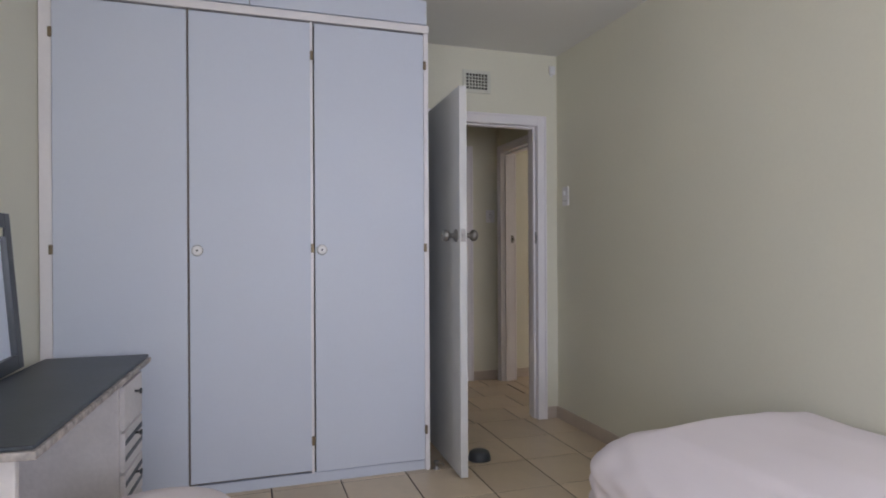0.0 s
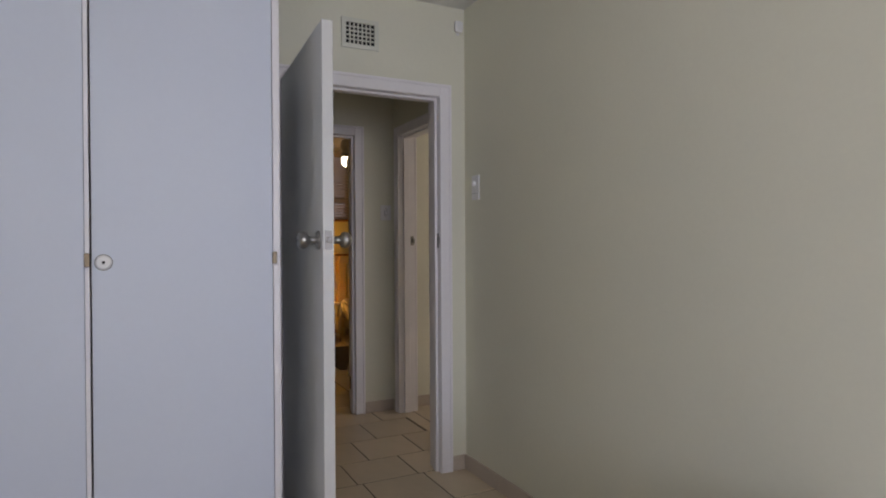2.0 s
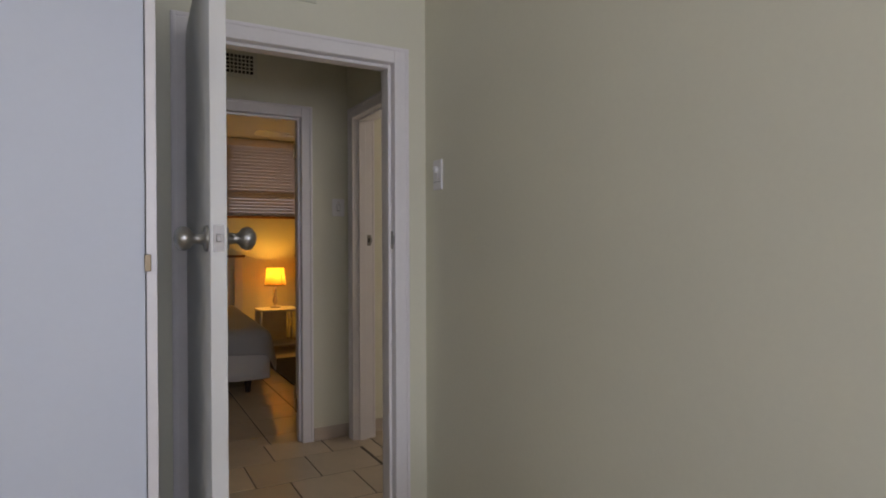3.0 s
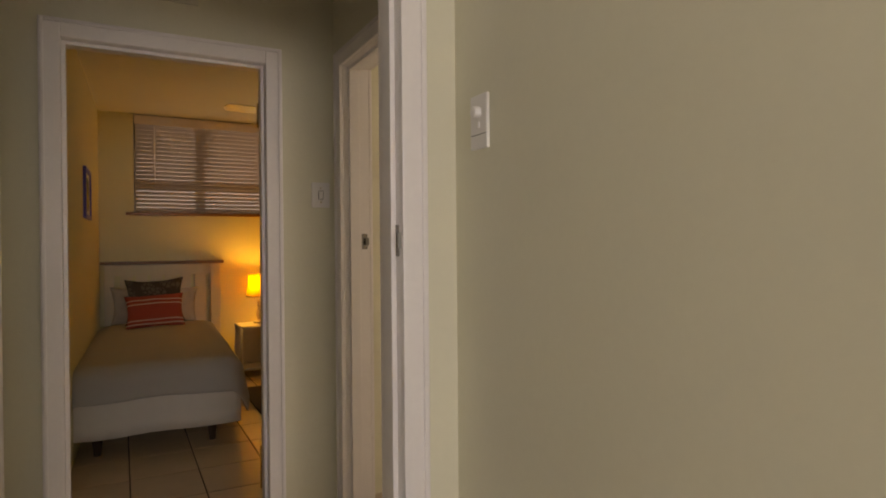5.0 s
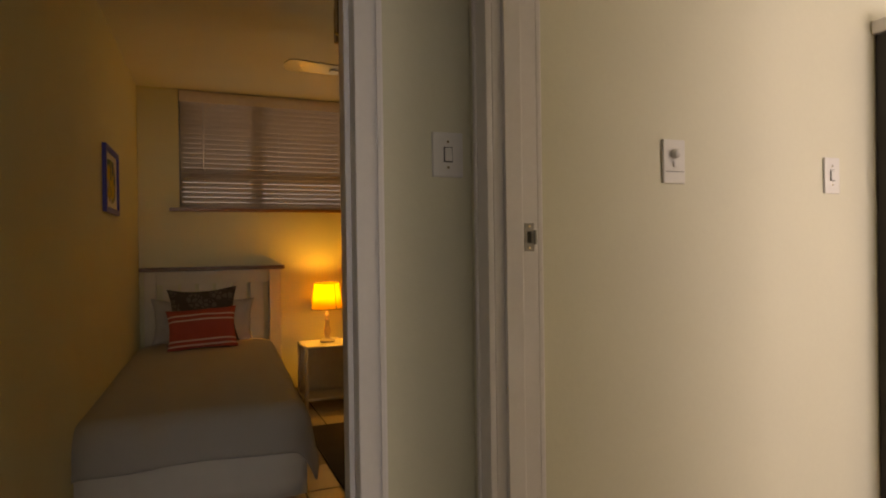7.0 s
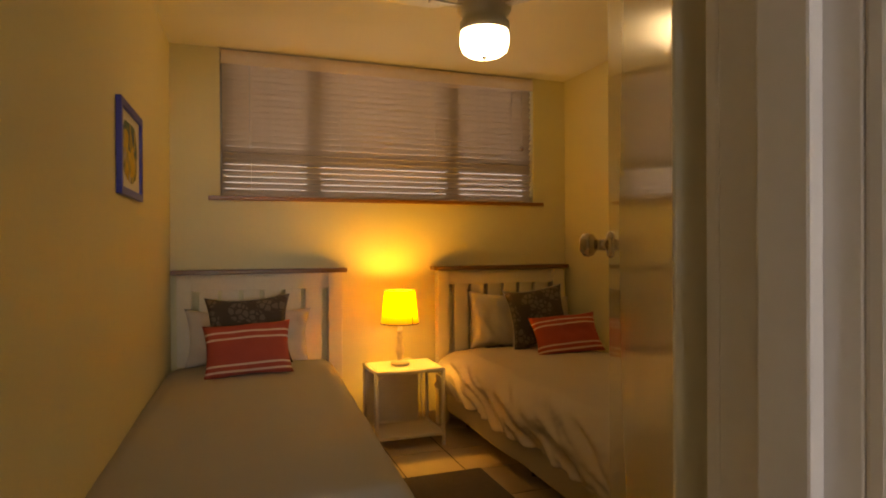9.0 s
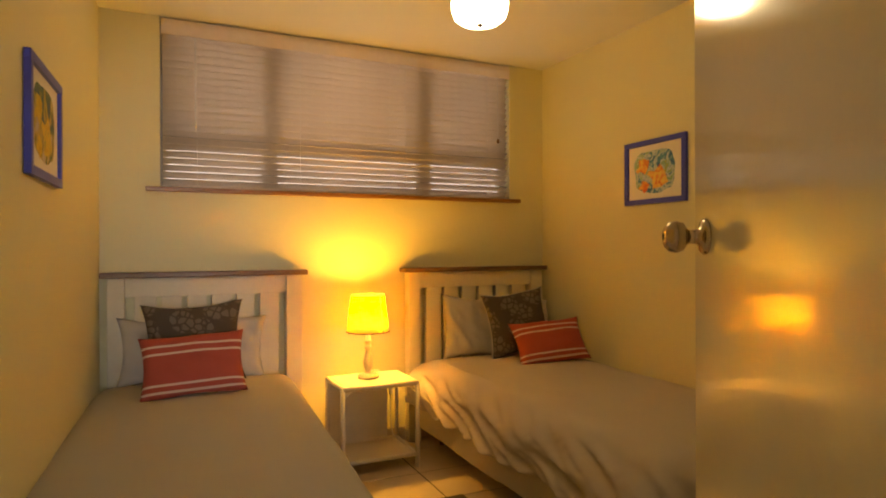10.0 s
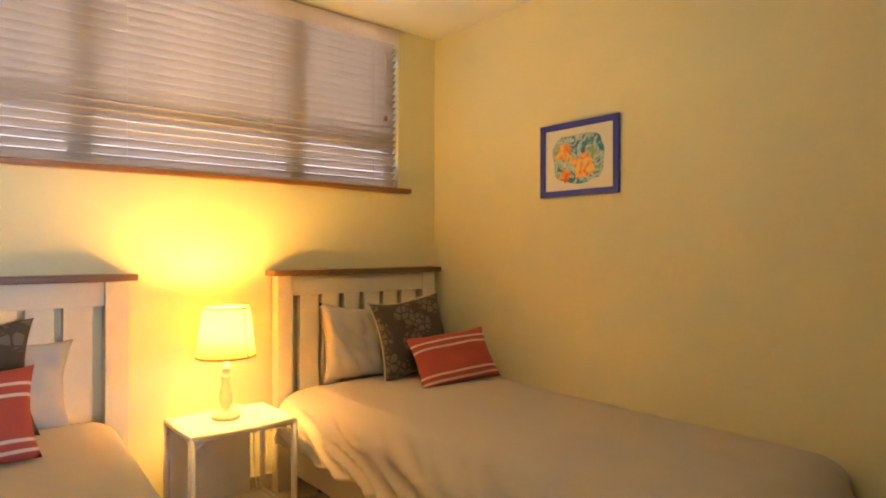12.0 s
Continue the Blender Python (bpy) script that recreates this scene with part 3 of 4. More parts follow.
part("cushion", lathe([(0, 0.497), (0.12, 0.494), (0.19, 0.48), (0.215, 0.455), (0.215, 0.40), (0.19, 0.385), (0, 0.385)], 40), DUVET_PINK, stool, "", True)
part("body", lathe([(0.185, 0.385), (0.185, 0.03), (0, 0.03)], 40), WORN, stool, "", True)
part("base_ring", lathe([(0.17, 0.03), (0.17, 0.0), (0, 0)], 32), DARKWOOD, stool)

stop = thing("door_stop", "dark grey domed rubber doorstop on the tiles", "doorstop", pose(1.075, 2.86, 0))
part("dome", lathe([(0.062, 0), (0.064, 0.012), (0.056, 0.040), (0.045, 0.048), (0, 0.050)], 28), CHARCOAL, stop, "", True)
part("rim", lathe([(0.066, 0), (0.066, 0.006), (0.064, 0.006)], 28), BLACKFRAME, stop)
catch = thing("door_catch", "small metal door catch on the floor", "door catch", pose(0.800, 2.79, 0))
part("base", lathe([(0.018, 0), (0.018, 0.006), (0.008, 0.010), (0.008, 0.028), (0.014, 0.034), (0.014, 0.044), (0, 0.046)], 18), STEEL, catch, "", True)
part("hook", tube([(0, 0, 0.03), (0.018, -0.01, 0.034), (0.032, -0.012, 0.030), (0.036, -0.012, 0.020)], 0.004), STEEL, catch)


# ---- cloth ----
def cloth(name, x0, x1, y0, y1, z, drops, label, category, mat, seed=0, amp=0.006, side_amp=0.02, radius=0.05, step=0.035, fold=0.0, sag=0.012, flare=0.0, shear=0.0):
    """A duvet laid over a mattress: flat on top, rounded over the edges, hanging by drops (left, right, foot, head)."""
    dl, dr, df, dh = drops
    nu, nv = int((x1 - x0 + dl + dr) / step), int((y1 - y0 + df + dh) / step)
    bm = bmesh.new()
    rows = []
    off = Vector((seed * 7.3, seed * 3.1, seed))
    arc = radius * math.pi / 2
    for j in range(nv + 1):
        v = y0 - df + (y1 - y0 + df + dh) * j / nv
        row = []
        for i in range(nu + 1):
            u = x0 - dl + (x1 - x0 + dl + dr) * i / nu
            cu, cv = min(max(u, x0 + radius), x1 - radius), min(max(v, y0 + radius), y1 - radius)
            du, dv = u - cu, v - cv
            d = math.hypot(du, dv)
            p = Vector((cu, cv, z))
            n3 = noise.noise(Vector((u * 2.2, v * 2.2, 0)) + off)
            fine = noise.noise(Vector((u * 9, v * 5, 1)) + off)
            if d < 1e-6:
                edge = min(u - x0, x1 - u, v - y0, 10)
                p.z += amp * (n3 + 0.4 * fine) + sag * min(1, max(0, edge) / 0.35)
            else:
                dx, dy = du / d, dv / d
                if d < arc:
                    a = d / radius
                    out, down = radius * math.sin(a), radius * (1 - math.cos(a))
                else:
                    out, down = radius, radius + d - arc
                hang = min(1, max(0, (d - arc * 0.25)) / 0.12)
                ripple = noise.noise(Vector((u * 3, v * 3, down * 2)) + off)
                along, across = v * 0.8 - u * 0.8 + down * 1.7, v * 0.7 + u * 0.7 - down * 0.5
                crease = 1 - 2.2 * abs(noise.noise(Vector((along * 6.5, across * 2.2, 3)) + off)) + 0.5 * noise.noise(Vector((along * 15, across * 4, 6)) + off)
                out += hang * (max(-0.004, side_amp * ripple + fold * crease + 0.010)) + flare * max(0, d - arc * 0.4)
                p += Vector((dx * out, dy * out, -down))
                p.z += hang * 0.02 * n3 + amp * 0.5 * fine
            p.x -= shear * (8.46 - p.y)
            row.append(bm.verts.new(p))
        rows.append(row)
    for a, b in zip(rows, rows[1:]):
        for i in range(nu):
            bm.faces.new((a[i], a[i + 1], b[i + 1], b[i]))
    ob = tagged(link(name, bm, mat, True), label, category)
    mod = ob.modifiers.new("thickness", "SOLIDIFY")
    mod.thickness, mod.offset = 0.014, -1
    sub = ob.modifiers.new("round", "SUBSURF")
    sub.levels = sub.render_levels = 1
    return ob


def cushion(name, m, w, h, t, label, mat, seed=0, pinch=0.09, piping=None, category="cushion", crumple=0.004):
    """A stuffed cushion standing in its own xz plane, base at z = 0, centred on y = 0."""
    n = 22
    bm = bmesh.new()
    off = Vector((seed * 5.1, seed * 2.7, 0))

    def at(i, j, side):
        a, b = 2 * i / n - 1, 2 * j / n - 1
        full = max(0, (1 - abs(a) ** 3.2)) * max(0, (1 - abs(b) ** 3.2))
        th = t / 2 * full ** 0.55
        w_ = w / 2 * (1 - pinch * (1 - b * b) * abs(a) ** 4)
        h_ = h / 2 * (1 - pinch * (1 - a * a) * abs(b) ** 4)
        wr = 0.012 * noise.noise(Vector((a * 2.3, b * 2.3, side)) + off) * full ** 0.5
        wr += crumple * (1 - 2.4 * abs(noise.noise(Vector((a * 2.6 + b * 1.4, b * 1.1 - a * 0.6, 9 + side)) + off))) * full ** 0.4
        return Vector((a * w_, side * th + wr, h / 2 + b * h_ + 0.010 * noise.noise(Vector((a * 1.5, b * 1.5, 5)) + off)))

    grid = {}
    for s in (-1, 1):
        for i in range(n + 1):
            for j in range(n + 1):
                rim = i in (0, n) or j in (0, n)
                if rim and (i, j, -1) in grid:
                    grid[(i, j, s)] = grid[(i, j, -1)]
                else:
                    grid[(i, j, s)] = bm.verts.new(at(i, j, s))
        for i in range(n):
            for j in range(n):
                bm.faces.new((grid[(i, j, s)], grid[(i + 1, j, s)], grid[(i + 1, j + 1, s)], grid[(i, j + 1, s)]))
    rim = [(i, 0) for i in range(n)] + [(n, j) for j in range(n)] + [(n - i, n) for i in range(n)] + [(0, n - j) for j in range(n + 1)]
    line = [at(i, j, -1) for i, j in rim]
    ob = tagged(link(name, bm, mat, True), label, category, "cushions on the twin beds" if category == "cushion" else "pillows on the twin beds")
    ob.matrix_world = m
    if piping:
        part("piping", tube(line, 0.005, 8), piping, ob, "pale corded edge", True)
    return ob


# ---- bedroom bed under the wall ----
def plain_bed(name, x0, x1, y0, y1, top, label):
    t = thing(name, label, "bed", pose(0, 0, 0))
    part("bed_base", box(x0 + 0.01, x1 - 0.01, y0 + 0.01, y1 - 0.01, 0.12, 0.32, 0.02), BEDBASE, t)
    part("mattress", box(x0, x1, y0, y1, 0.322, top - 0.02, 0.05), VALANCE, t)
    for x in (x0 + 0.13, x1 - 0.13):
        for y in (y0 + 0.10, (y0 + y1) / 2, y1 - 0.10):
            part("leg", lathe([(0.022, 0), (0.026, 0.06), (0.034, 0.12), (0, 0.12)], 16, pose(x, y, 0)), DARKWOOD, t)
    return t


plain_bed("single_bed", 0.985, 1.885, -0.45, 1.44, 0.55, "single bed base and mattress along the bedroom wall")
cloth("bedspread", 0.938, 1.889, -0.45, 1.49, 0.585, (0.44, 0.0, 0.0, 0.44), "pale pink-white cotton bedspread hanging over the bed", "bedspread", DUVET_PINK, 3, amp=0.010, side_amp=0.02, radius=0.14, fold=0.026, flare=0.08, step=0.022, sag=0.034)


# ---- twin bedroom: beds ----
def headboard(parent, dx):
    y0, y1 = 8.475, 8.545
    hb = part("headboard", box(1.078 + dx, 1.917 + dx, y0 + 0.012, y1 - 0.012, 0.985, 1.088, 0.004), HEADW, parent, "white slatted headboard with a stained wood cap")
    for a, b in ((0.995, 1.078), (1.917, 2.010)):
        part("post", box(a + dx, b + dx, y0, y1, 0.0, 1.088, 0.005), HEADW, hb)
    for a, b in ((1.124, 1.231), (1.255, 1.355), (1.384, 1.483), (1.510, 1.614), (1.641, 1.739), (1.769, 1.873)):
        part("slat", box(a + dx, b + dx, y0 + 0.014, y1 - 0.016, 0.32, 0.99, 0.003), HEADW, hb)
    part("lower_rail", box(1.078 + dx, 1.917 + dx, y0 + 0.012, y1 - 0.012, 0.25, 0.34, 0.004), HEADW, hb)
    part("cap", box(0.962 + dx, 2.040 + dx, 8.448, 8.556, 1.089, 1.118, 0.006), CAPWOOD, hb, "stained wooden cap")


def twin_bed(dx, x0, x1, y0, label, shear=0.0):
    t = thing("twin_bed", label, "bed", pose(0, 0, 0), "matching single beds")
    y1 = 8.46
    headboard(t, dx)

    def box(*a):
        bm = add_box(bmesh.new(), *a)
        for v in bm.verts:
            v.co.x -= shear * (8.46 - v.co.y)
        return bm

    part("bed_base", box(x0 + 0.02, x1 - 0.02, y0 + 0.03, y1, 0.125, 0.315, 0.015), BEDBASE, t)
    part("mattress", box(x0 + 0.025, x1 - 0.025, y0 + 0.035, y1, 0.318, 0.512, 0.05), VALANCE, t)
    for x in (x0 + 0.15, x1 - 0.17):
        for y in (y0 + 0.10, 7.40, 8.36):
            part("leg", lathe([(0.020, 0), (0.024, 0.05), (0.034, 0.125), (0, 0.125)], 16, pose(x - shear * (8.46 - y), y, 0)), DARKWOOD, t, "dark turned leg")
    return t


BED1 = (0.955, 1.925, 6.17)
BED2 = (2.720, 3.738, 6.30)
twin_bed(0.0, *BED1, "single bed with white slatted headboard and skirted base", 0.048)
twin_bed(1.69, *BED2, "single bed with white slatted headboard and bare cream base")


def bed_skirt(x0, x1, y0, label):
    """A gathered skirt round the foot and sides, with an uneven hem."""
    bm = bmesh.new()
    path = [(x1, 8.0 - k * 0.04) for k in range(int((8.0 - y0) / 0.04))] + [(x1 - k * 0.03, y0) for k in range(int((x1 - x0) / 0.03) + 1)] + [(x0, y0 + k * 0.04) for k in range(1, 40)]
    rows = []
    for k, (x, y) in enumerate(path):
        wave = 0.006 * math.sin(k * 0.9) + 0.010 * noise.noise(Vector((k * 0.17, 2, 0)))
        ox, oy = (wave, 0) if x == x1 else ((-0.0, 0) if x == x0 else (0, -abs(wave)))
        hem = 0.115 + 0.028 * noise.noise(Vector((x * 2.4, y * 2, 7)))
        sx = x - 0.048 * (8.46 - y)
        rows.append([bm.verts.new((sx + ox * f, y + oy * f, 0.40 + (hem - 0.40) * f)) for f in (0, 0.25, 0.5, 0.75, 1)])
    for a, b in zip(rows, rows[1:]):
        for i in range(4):
            bm.faces.new((a[i], a[i + 1], b[i + 1], b[i]))
    ob = tagged(link("bed_skirt", bm, VALANCE, True), label, "bed skirt")
    mod = ob.modifiers.new("thickness", "SOLIDIFY")
    mod.thickness = 0.004
    return ob


bed_skirt(BED1[0] + 0.004, BED1[1] - 0.004, BED1[2] + 0.006, "white cotton bed skirt hanging below the duvet")
cloth("duvet", BED1[0] - 0.0, BED1[1], BED1[2], 8.42, 0.540, (0.04, 0.25, 0.175, 0.02), "smooth grey-taupe cotton duvet spread over the bed", "duvet", DUVET_GREY, 1, amp=0.006, side_amp=0.018, radius=0.07, fold=0.006, flare=0.16, shear=0.048)
cloth("duvet", BED2[0], BED2[1] + 0.0, BED2[2], 8.43, 0.540, (0.215, 0.01, 0.22, 0.04), "crumpled taupe cotton duvet hanging off the bed side", "duvet", DUVET, 2, amp=0.010, side_amp=0.02, radius=0.09, fold=0.050, step=0.016, flare=0.16)
cloth("bed_sheet", BED2[0] + 0.006, BED2[1] - 0.012, BED2[2] + 0.05, 8.42, 0.505, (0.37, 0.0, 0.0, 0.0), "cream fitted sheet over the mattress side", "sheet", BEDBASE, 5, amp=0.002, side_amp=0.008, radius=0.05, sag=0.0)

cushion("pillow", pose(1.27, 8.355, 0.532, -14), 0.46, 0.36, 0.15, "pale grey pillow leaning on the headboard", PILLOW, 1, 0.15, category="pillow", crumple=0.022)
cushion("pillow", pose(1.55, 8.335, 0.532, -16, 3), 0.46, 0.36, 0.15, "pale grey pillow leaning on the headboard", PILLOW, 2, 0.15, category="pillow", crumple=0.022)
cushion("floral_cushion", pose(1.412, 8.20, 0.552, -18, -1), 0.50, 0.43, 0.13, "dark floral square cushion standing behind a striped one", FLORAL, 3, 0.15)
cushion("striped_cushion", pose(1.402, 7.945, 0.548, -22, -2), 0.475, 0.305, 0.12, "red lumbar cushion with pairs of pale stripes", STRIPED, 4)
cushion("pillow", pose(3.11, 8.325, 0.526, -15, 4), 0.50, 0.42, 0.15, "pale grey crumpled pillow leaning on the headboard", PILLOW, 5, 0.15, category="pillow", crumple=0.022)
cushion("pillow", pose(3.50, 8.35, 0.530, -13), 0.42, 0.36, 0.14, "pale grey pillow behind the floral cushion", PILLOW, 6, 0.15, category="pillow", crumple=0.022)
cushion("floral_cushion", pose(3.345, 8.15, 0.554, -16, -5, -4), 0.45, 0.43, 0.13, "dark floral square cushion tilted against the pillows", FLORAL, 7, 0.14, piping=PILLOW)
cushion("striped_cushion", pose(3.41, 7.89, 0.550, -32, -4, -8), 0.475, 0.285, 0.12, "red lumbar cushion with pale stripes lying askew", STRIPED, 8)


# ---- bedside table and lamp ----
def bedside_table():
    t = thing("bedside_table", "white-painted cane bedside table with a lower shelf", "bedside table", pose(0, 0, 0))
    x0, x1, y0, y1, h = 2.128, 2.587, 8.050, 8.415, 0.490
    top = part("tabletop", box(x0 + 0.02, x1 - 0.02, y0 + 0.02, y1 - 0.02, h - 0.012, h - 0.004), WEAVE, t, "woven cane top")
    r = 0.013
    corners = ((x0 + r, y0 + r), (x1 - r, y0 + r), (x1 - r, y1 - r), (x0 + r, y1 - r))
    for k, (x, y) in enumerate(corners):
        part("leg", tube([(x, y, 0), (x, y, h - 0.012)], r, 12), CANE, t, "", True)
        x2, y2 = corners[(k + 1) % 4]
        part("top_rail", tube([(x, y, h - r), (x2, y2, h - r)], r, 12), CANE, t, "", True)
        part("shelf_rail", tube([(x, y, 0.075), (x2, y2, 0.075)], r * 0.9, 12), CANE, t, "", True)
        dx, dy = (x2 - x), (y2 - y)
        ln = math.hypot(dx, dy)
        for s in (0, 1):
            ax, ay = (x, y) if s == 0 else (x2, y2)
            ux, uy = (dx / ln, dy / ln) if s == 0 else (-dx / ln, -dy / ln)
            part("brace", tube([(ax, ay, h - 0.11), (ax + ux * 0.012, ay + uy * 0.012, h - 0.06), (ax + ux * 0.045, ay + uy * 0.045, h - 0.03), (ax + ux * 0.09, ay + uy * 0.09, h - 0.02)], 0.005, 8), CANE, t, "", True)
    part("beading", box(x0 + 0.026, x1 - 0.026, y0 + 0.026, y1 - 0.026, h - 0.004, h - 0.002), CANE, top)
    part("shelf", box(x0 + 0.02, x1 - 0.02, y0 + 0.02, y1 - 0.02, 0.068, 0.076), WEAVE, t)
    part("back_panel", box(x0 + 0.02, x1 - 0.075, y1 - 0.016, y1 - 0.010, 0.085, h - 0.03), CANE, t)
    return t


bedside_table()


def table_lamp():
    x, y, z = 2.345, 8.255, 0.492
    t = thing("table_lamp", "lit table lamp with yellow linen shade on turned wooden base", "table lamp", pose(x, y, z))
    part("base", lathe([(0, 0), (0.060, 0), (0.062, 0.010), (0.056, 0.020), (0.030, 0.026), (0, 0.027)], 32), LAMPBASE, t, "", True)
    part("stem", lathe([(0.024, 0.026), (0.018, 0.034), (0.017, 0.042), (0.024, 0.060), (0.029, 0.085), (0.026, 0.110), (0.017, 0.140), (0.015, 0.165), (0.021, 0.172), (0.021, 0.182), (0.016, 0.188), (0.016, 0.205), (0.022, 0.210), (0.022, 0.218), (0, 0.219)], 28), LAMPBASE, t, "whitewashed turned stem", True)
    part("bulb_holder", lathe([(0.014, 0.219), (0.014, 0.262), (0, 0.262)], 16), PLASTIC, t)
    part("bulb", lathe([(0.010, 0.262), (0.018, 0.285), (0.024, 0.31), (0.020, 0.335), (0, 0.345)], 20), BULB, t, "", True)
    bulb = t.children[-1]
    bulb.visible_shadow = False
    zb, zt = 0.268, 0.480
    sh = part("shade", lathe([(0.124, zb), (0.098, zt)], 48), SHADE, t, "warm yellow linen shade", True)
    mod = sh.modifiers.new("thickness", "SOLIDIFY")
    mod.thickness = 0.002
    bm = bmesh.new()
    a0 = radians(-66)
    for a in (a0, a0 + 0.05):
        for r, zz in ((0.1255, zb), (0.0995, zt)):
            bm.verts.new((r * math.cos(a), r * math.sin(a), zz))
    bm.verts.ensure_lookup_table()
    v = bm.verts
    bm.faces.new((v[0], v[2], v[3], v[1]))
    part("seam", bm, SHADE_SEAM, sh, "darker seam strip")
    for r, zz in ((0.1245, zb), (0.0985, zt)):
        part("rim", lathe([(r - 0.002, zz - 0.003), (r + 0.001, zz - 0.003), (r + 0.001, zz + 0.003), (r - 0.002, zz + 0.003)], 48), SHADE_SEAM, sh)
    for k in range(3):
        a = 2 * math.pi * k / 3
        part("spider_arm", tube([(0.014 * math.cos(a), 0.014 * math.sin(a), 0.26), (0.124 * math.cos(a), 0.124 * math.sin(a), zb + 0.004)], 0.0015, 6), STEEL, sh)
    return t


table_lamp()
cord = thing("lamp_cord", "white lamp cord with inline switch hanging beside the table", "cable", pose(0, 0, 0))
part("cable", tube([(2.40, 8.40, 0.500), (2.47, 8.44, 0.490), (2.53, 8.44, 0.44), (2.545, 8.43, 0.36), (2.54, 8.42, 0.25), (2.548, 8.43, 0.14), (2.57, 8.44, 0.05), (2.60, 8.46, 0.006), (2.64, 8.50, 0.006)], 0.0035, 8), PLASTIC, cord, "", True)
part("inline_switch", box(2.535, 2.557, 8.418, 8.440, 0.335, 0.395, 0.006), PLASTIC, cord)

rug = tagged(link("rug", box(2.04, 2.62, 6.30, 7.58, 0.004, 0.016, 0.004), RUG), "brown-grey woven rug on the tiles between the beds", "rug")


# ---- pictures ----
def picture(m, w, h, label, colours):
    """A framed watercolour facing its own -y, centred."""
    t = thing("framed_picture", label, "picture", m, "fish paintings on the walls")
    f = 0.029
    for a in ((-w / 2, w / 2, h / 2 - f, h / 2), (-w / 2, w / 2, -h / 2, -h / 2 + f), (-w / 2, -w / 2 + f, -h / 2 + f, h / 2 - f), (w / 2 - f, w / 2, -h / 2 + f, h / 2 - f)):
        part("frame_bar", box(a[0], a[1], -0.020, 0, a[2], a[3], 0.002), BLUEFRAME, t)
    part("mount", box(-w / 2 + f, w / 2 - f, -0.008, -0.002, -h / 2 + f, h / 2 - f), MAT_CARD, t)

    def blob(rx, rz, cx, cz, lift, mat, seed, rough=0.12, n=40):
        bm = bmesh.new()
        ring = []
        for k in range(n):
            a = 2 * math.pi * k / n
            s = 1 + rough * noise.noise(Vector((math.cos(a) * 2, math.sin(a) * 2, seed)))
            c, q = math.cos(a), math.sin(a)
            ring.append(bm.verts.new((cx + rx * s * math.copysign(abs(c) ** 0.7, c), -0.008 - lift, cz + rz * s * math.copysign(abs(q) ** 0.7, q))))
        bm.faces.new(ring)
        return part("paint_wash", bm, mat, t)

    blob(w * 0.34, h * 0.33, 0, 0, 0.0008, colours[0], 1.5)
    for k, (cx, cz, r, turn) in enumerate(((-0.19, 0.10, 0.115, 0.5), (0.06, -0.10, 0.16, -0.4), (-0.17, -0.22, 0.085, 0.2))):
        bm = bmesh.new()
        vs = []
        for a, s in ((0, 1.1), (50, 0.8), (100, 1.0), (150, 0.62), (172, 1.15), (188, 1.15), (210, 0.62), (260, 1.0), (310, 0.8)):
            b = radians(a) + turn
            vs.append(bm.verts.new((w * cx + w * r * s * math.cos(b), -0.0096 - k * 0.0003, h * cz + w * r * s * math.sin(b))))
        bm.faces.new(vs)
        part("painted_shape", bm, colours[1], t)
    return t


picture(pose(R2_E, 7.447, 1.668, 0, 0, -90), 0.462, 0.362, "blue-framed orange and teal watercolour of fish on the wall", (WATER, ORANGE))
picture(pose(R2_W - SLANT * (R2_N - 7.185) + 0.002, 7.185, 1.640, 0, 0, 90 - 1.72), 0.47, 0.362, "blue-framed yellow watercolour garden on the wall", (LEAFY, YELLOW))


# ---- twin bedroom window and blind ----
def window(x0, x1, z0, z1, y, name, mullions, transoms, axis="x"):
    t = tagged(new(name), "grey metal-framed window with glass panes", "window", "", "structure")
    cols, rows = [x0, *mullions, x1], [z0, *transoms, z1]

    def b(p, q, d0, d1, e, f):
        return box(p, q, y + d0, y + d1, e, f, 0.003) if axis == "x" else box(y + d0, y + d1, p, q, e, f, 0.003)

    for k, c in enumerate(cols):
        w = 0.03 if k in (0, len(cols) - 1) else 0.045
        part("mullion", b(max(x0, c - w), min(x1, c + w), 0, 0.05, z0, z1), GREYMETAL, t)
    for k, c in enumerate(rows):
        w = 0.03 if k in (0, len(rows) - 1) else 0.036
        for a, d in zip(cols, cols[1:]):
            part("transom", b(a + 0.03, d - 0.03, 0.004, 0.046, max(z0, c - w), min(z1, c + w)), GREYMETAL, t)
    for a, d in zip(cols, cols[1:]):
        for e, f in zip(rows, rows[1:]):
            p = part("pane", b(a + 0.02, d - 0.02, 0.022, 0.028, e + 0.02, f - 0.02), GLASS, t)
            p.visible_shadow = False
    return t


window(1.25, 3.485, 1.585, CEILING - 0.002, R2_N + 0.075, "window_1", (1.85, 2.865), (1.865,))
window(0.2, 1.8, 0.85, 2.15, R1_S - 0.09, "window_2", (1.0,), (1.7,))
# Out of view: added as the opening for the lounge daylight.
window(3.6, 5.1, 0.75, 2.15, LG_S - 0.09, "window_3", (4.35,), ())
# Out of view: added as the opening for the bedroom side fill.
window(-1.9, -0.3, 0.85, 2.15, R1_W - 0.09, "window_4", (-1.1,), (), "y")
sill = structure("window_sill", box(1.178, 3.555, R2_N - 0.042, R2_N + 0.07, 1.560, 1.585, 0.004), SILL, "varnished brown timber window sill", "window sill")


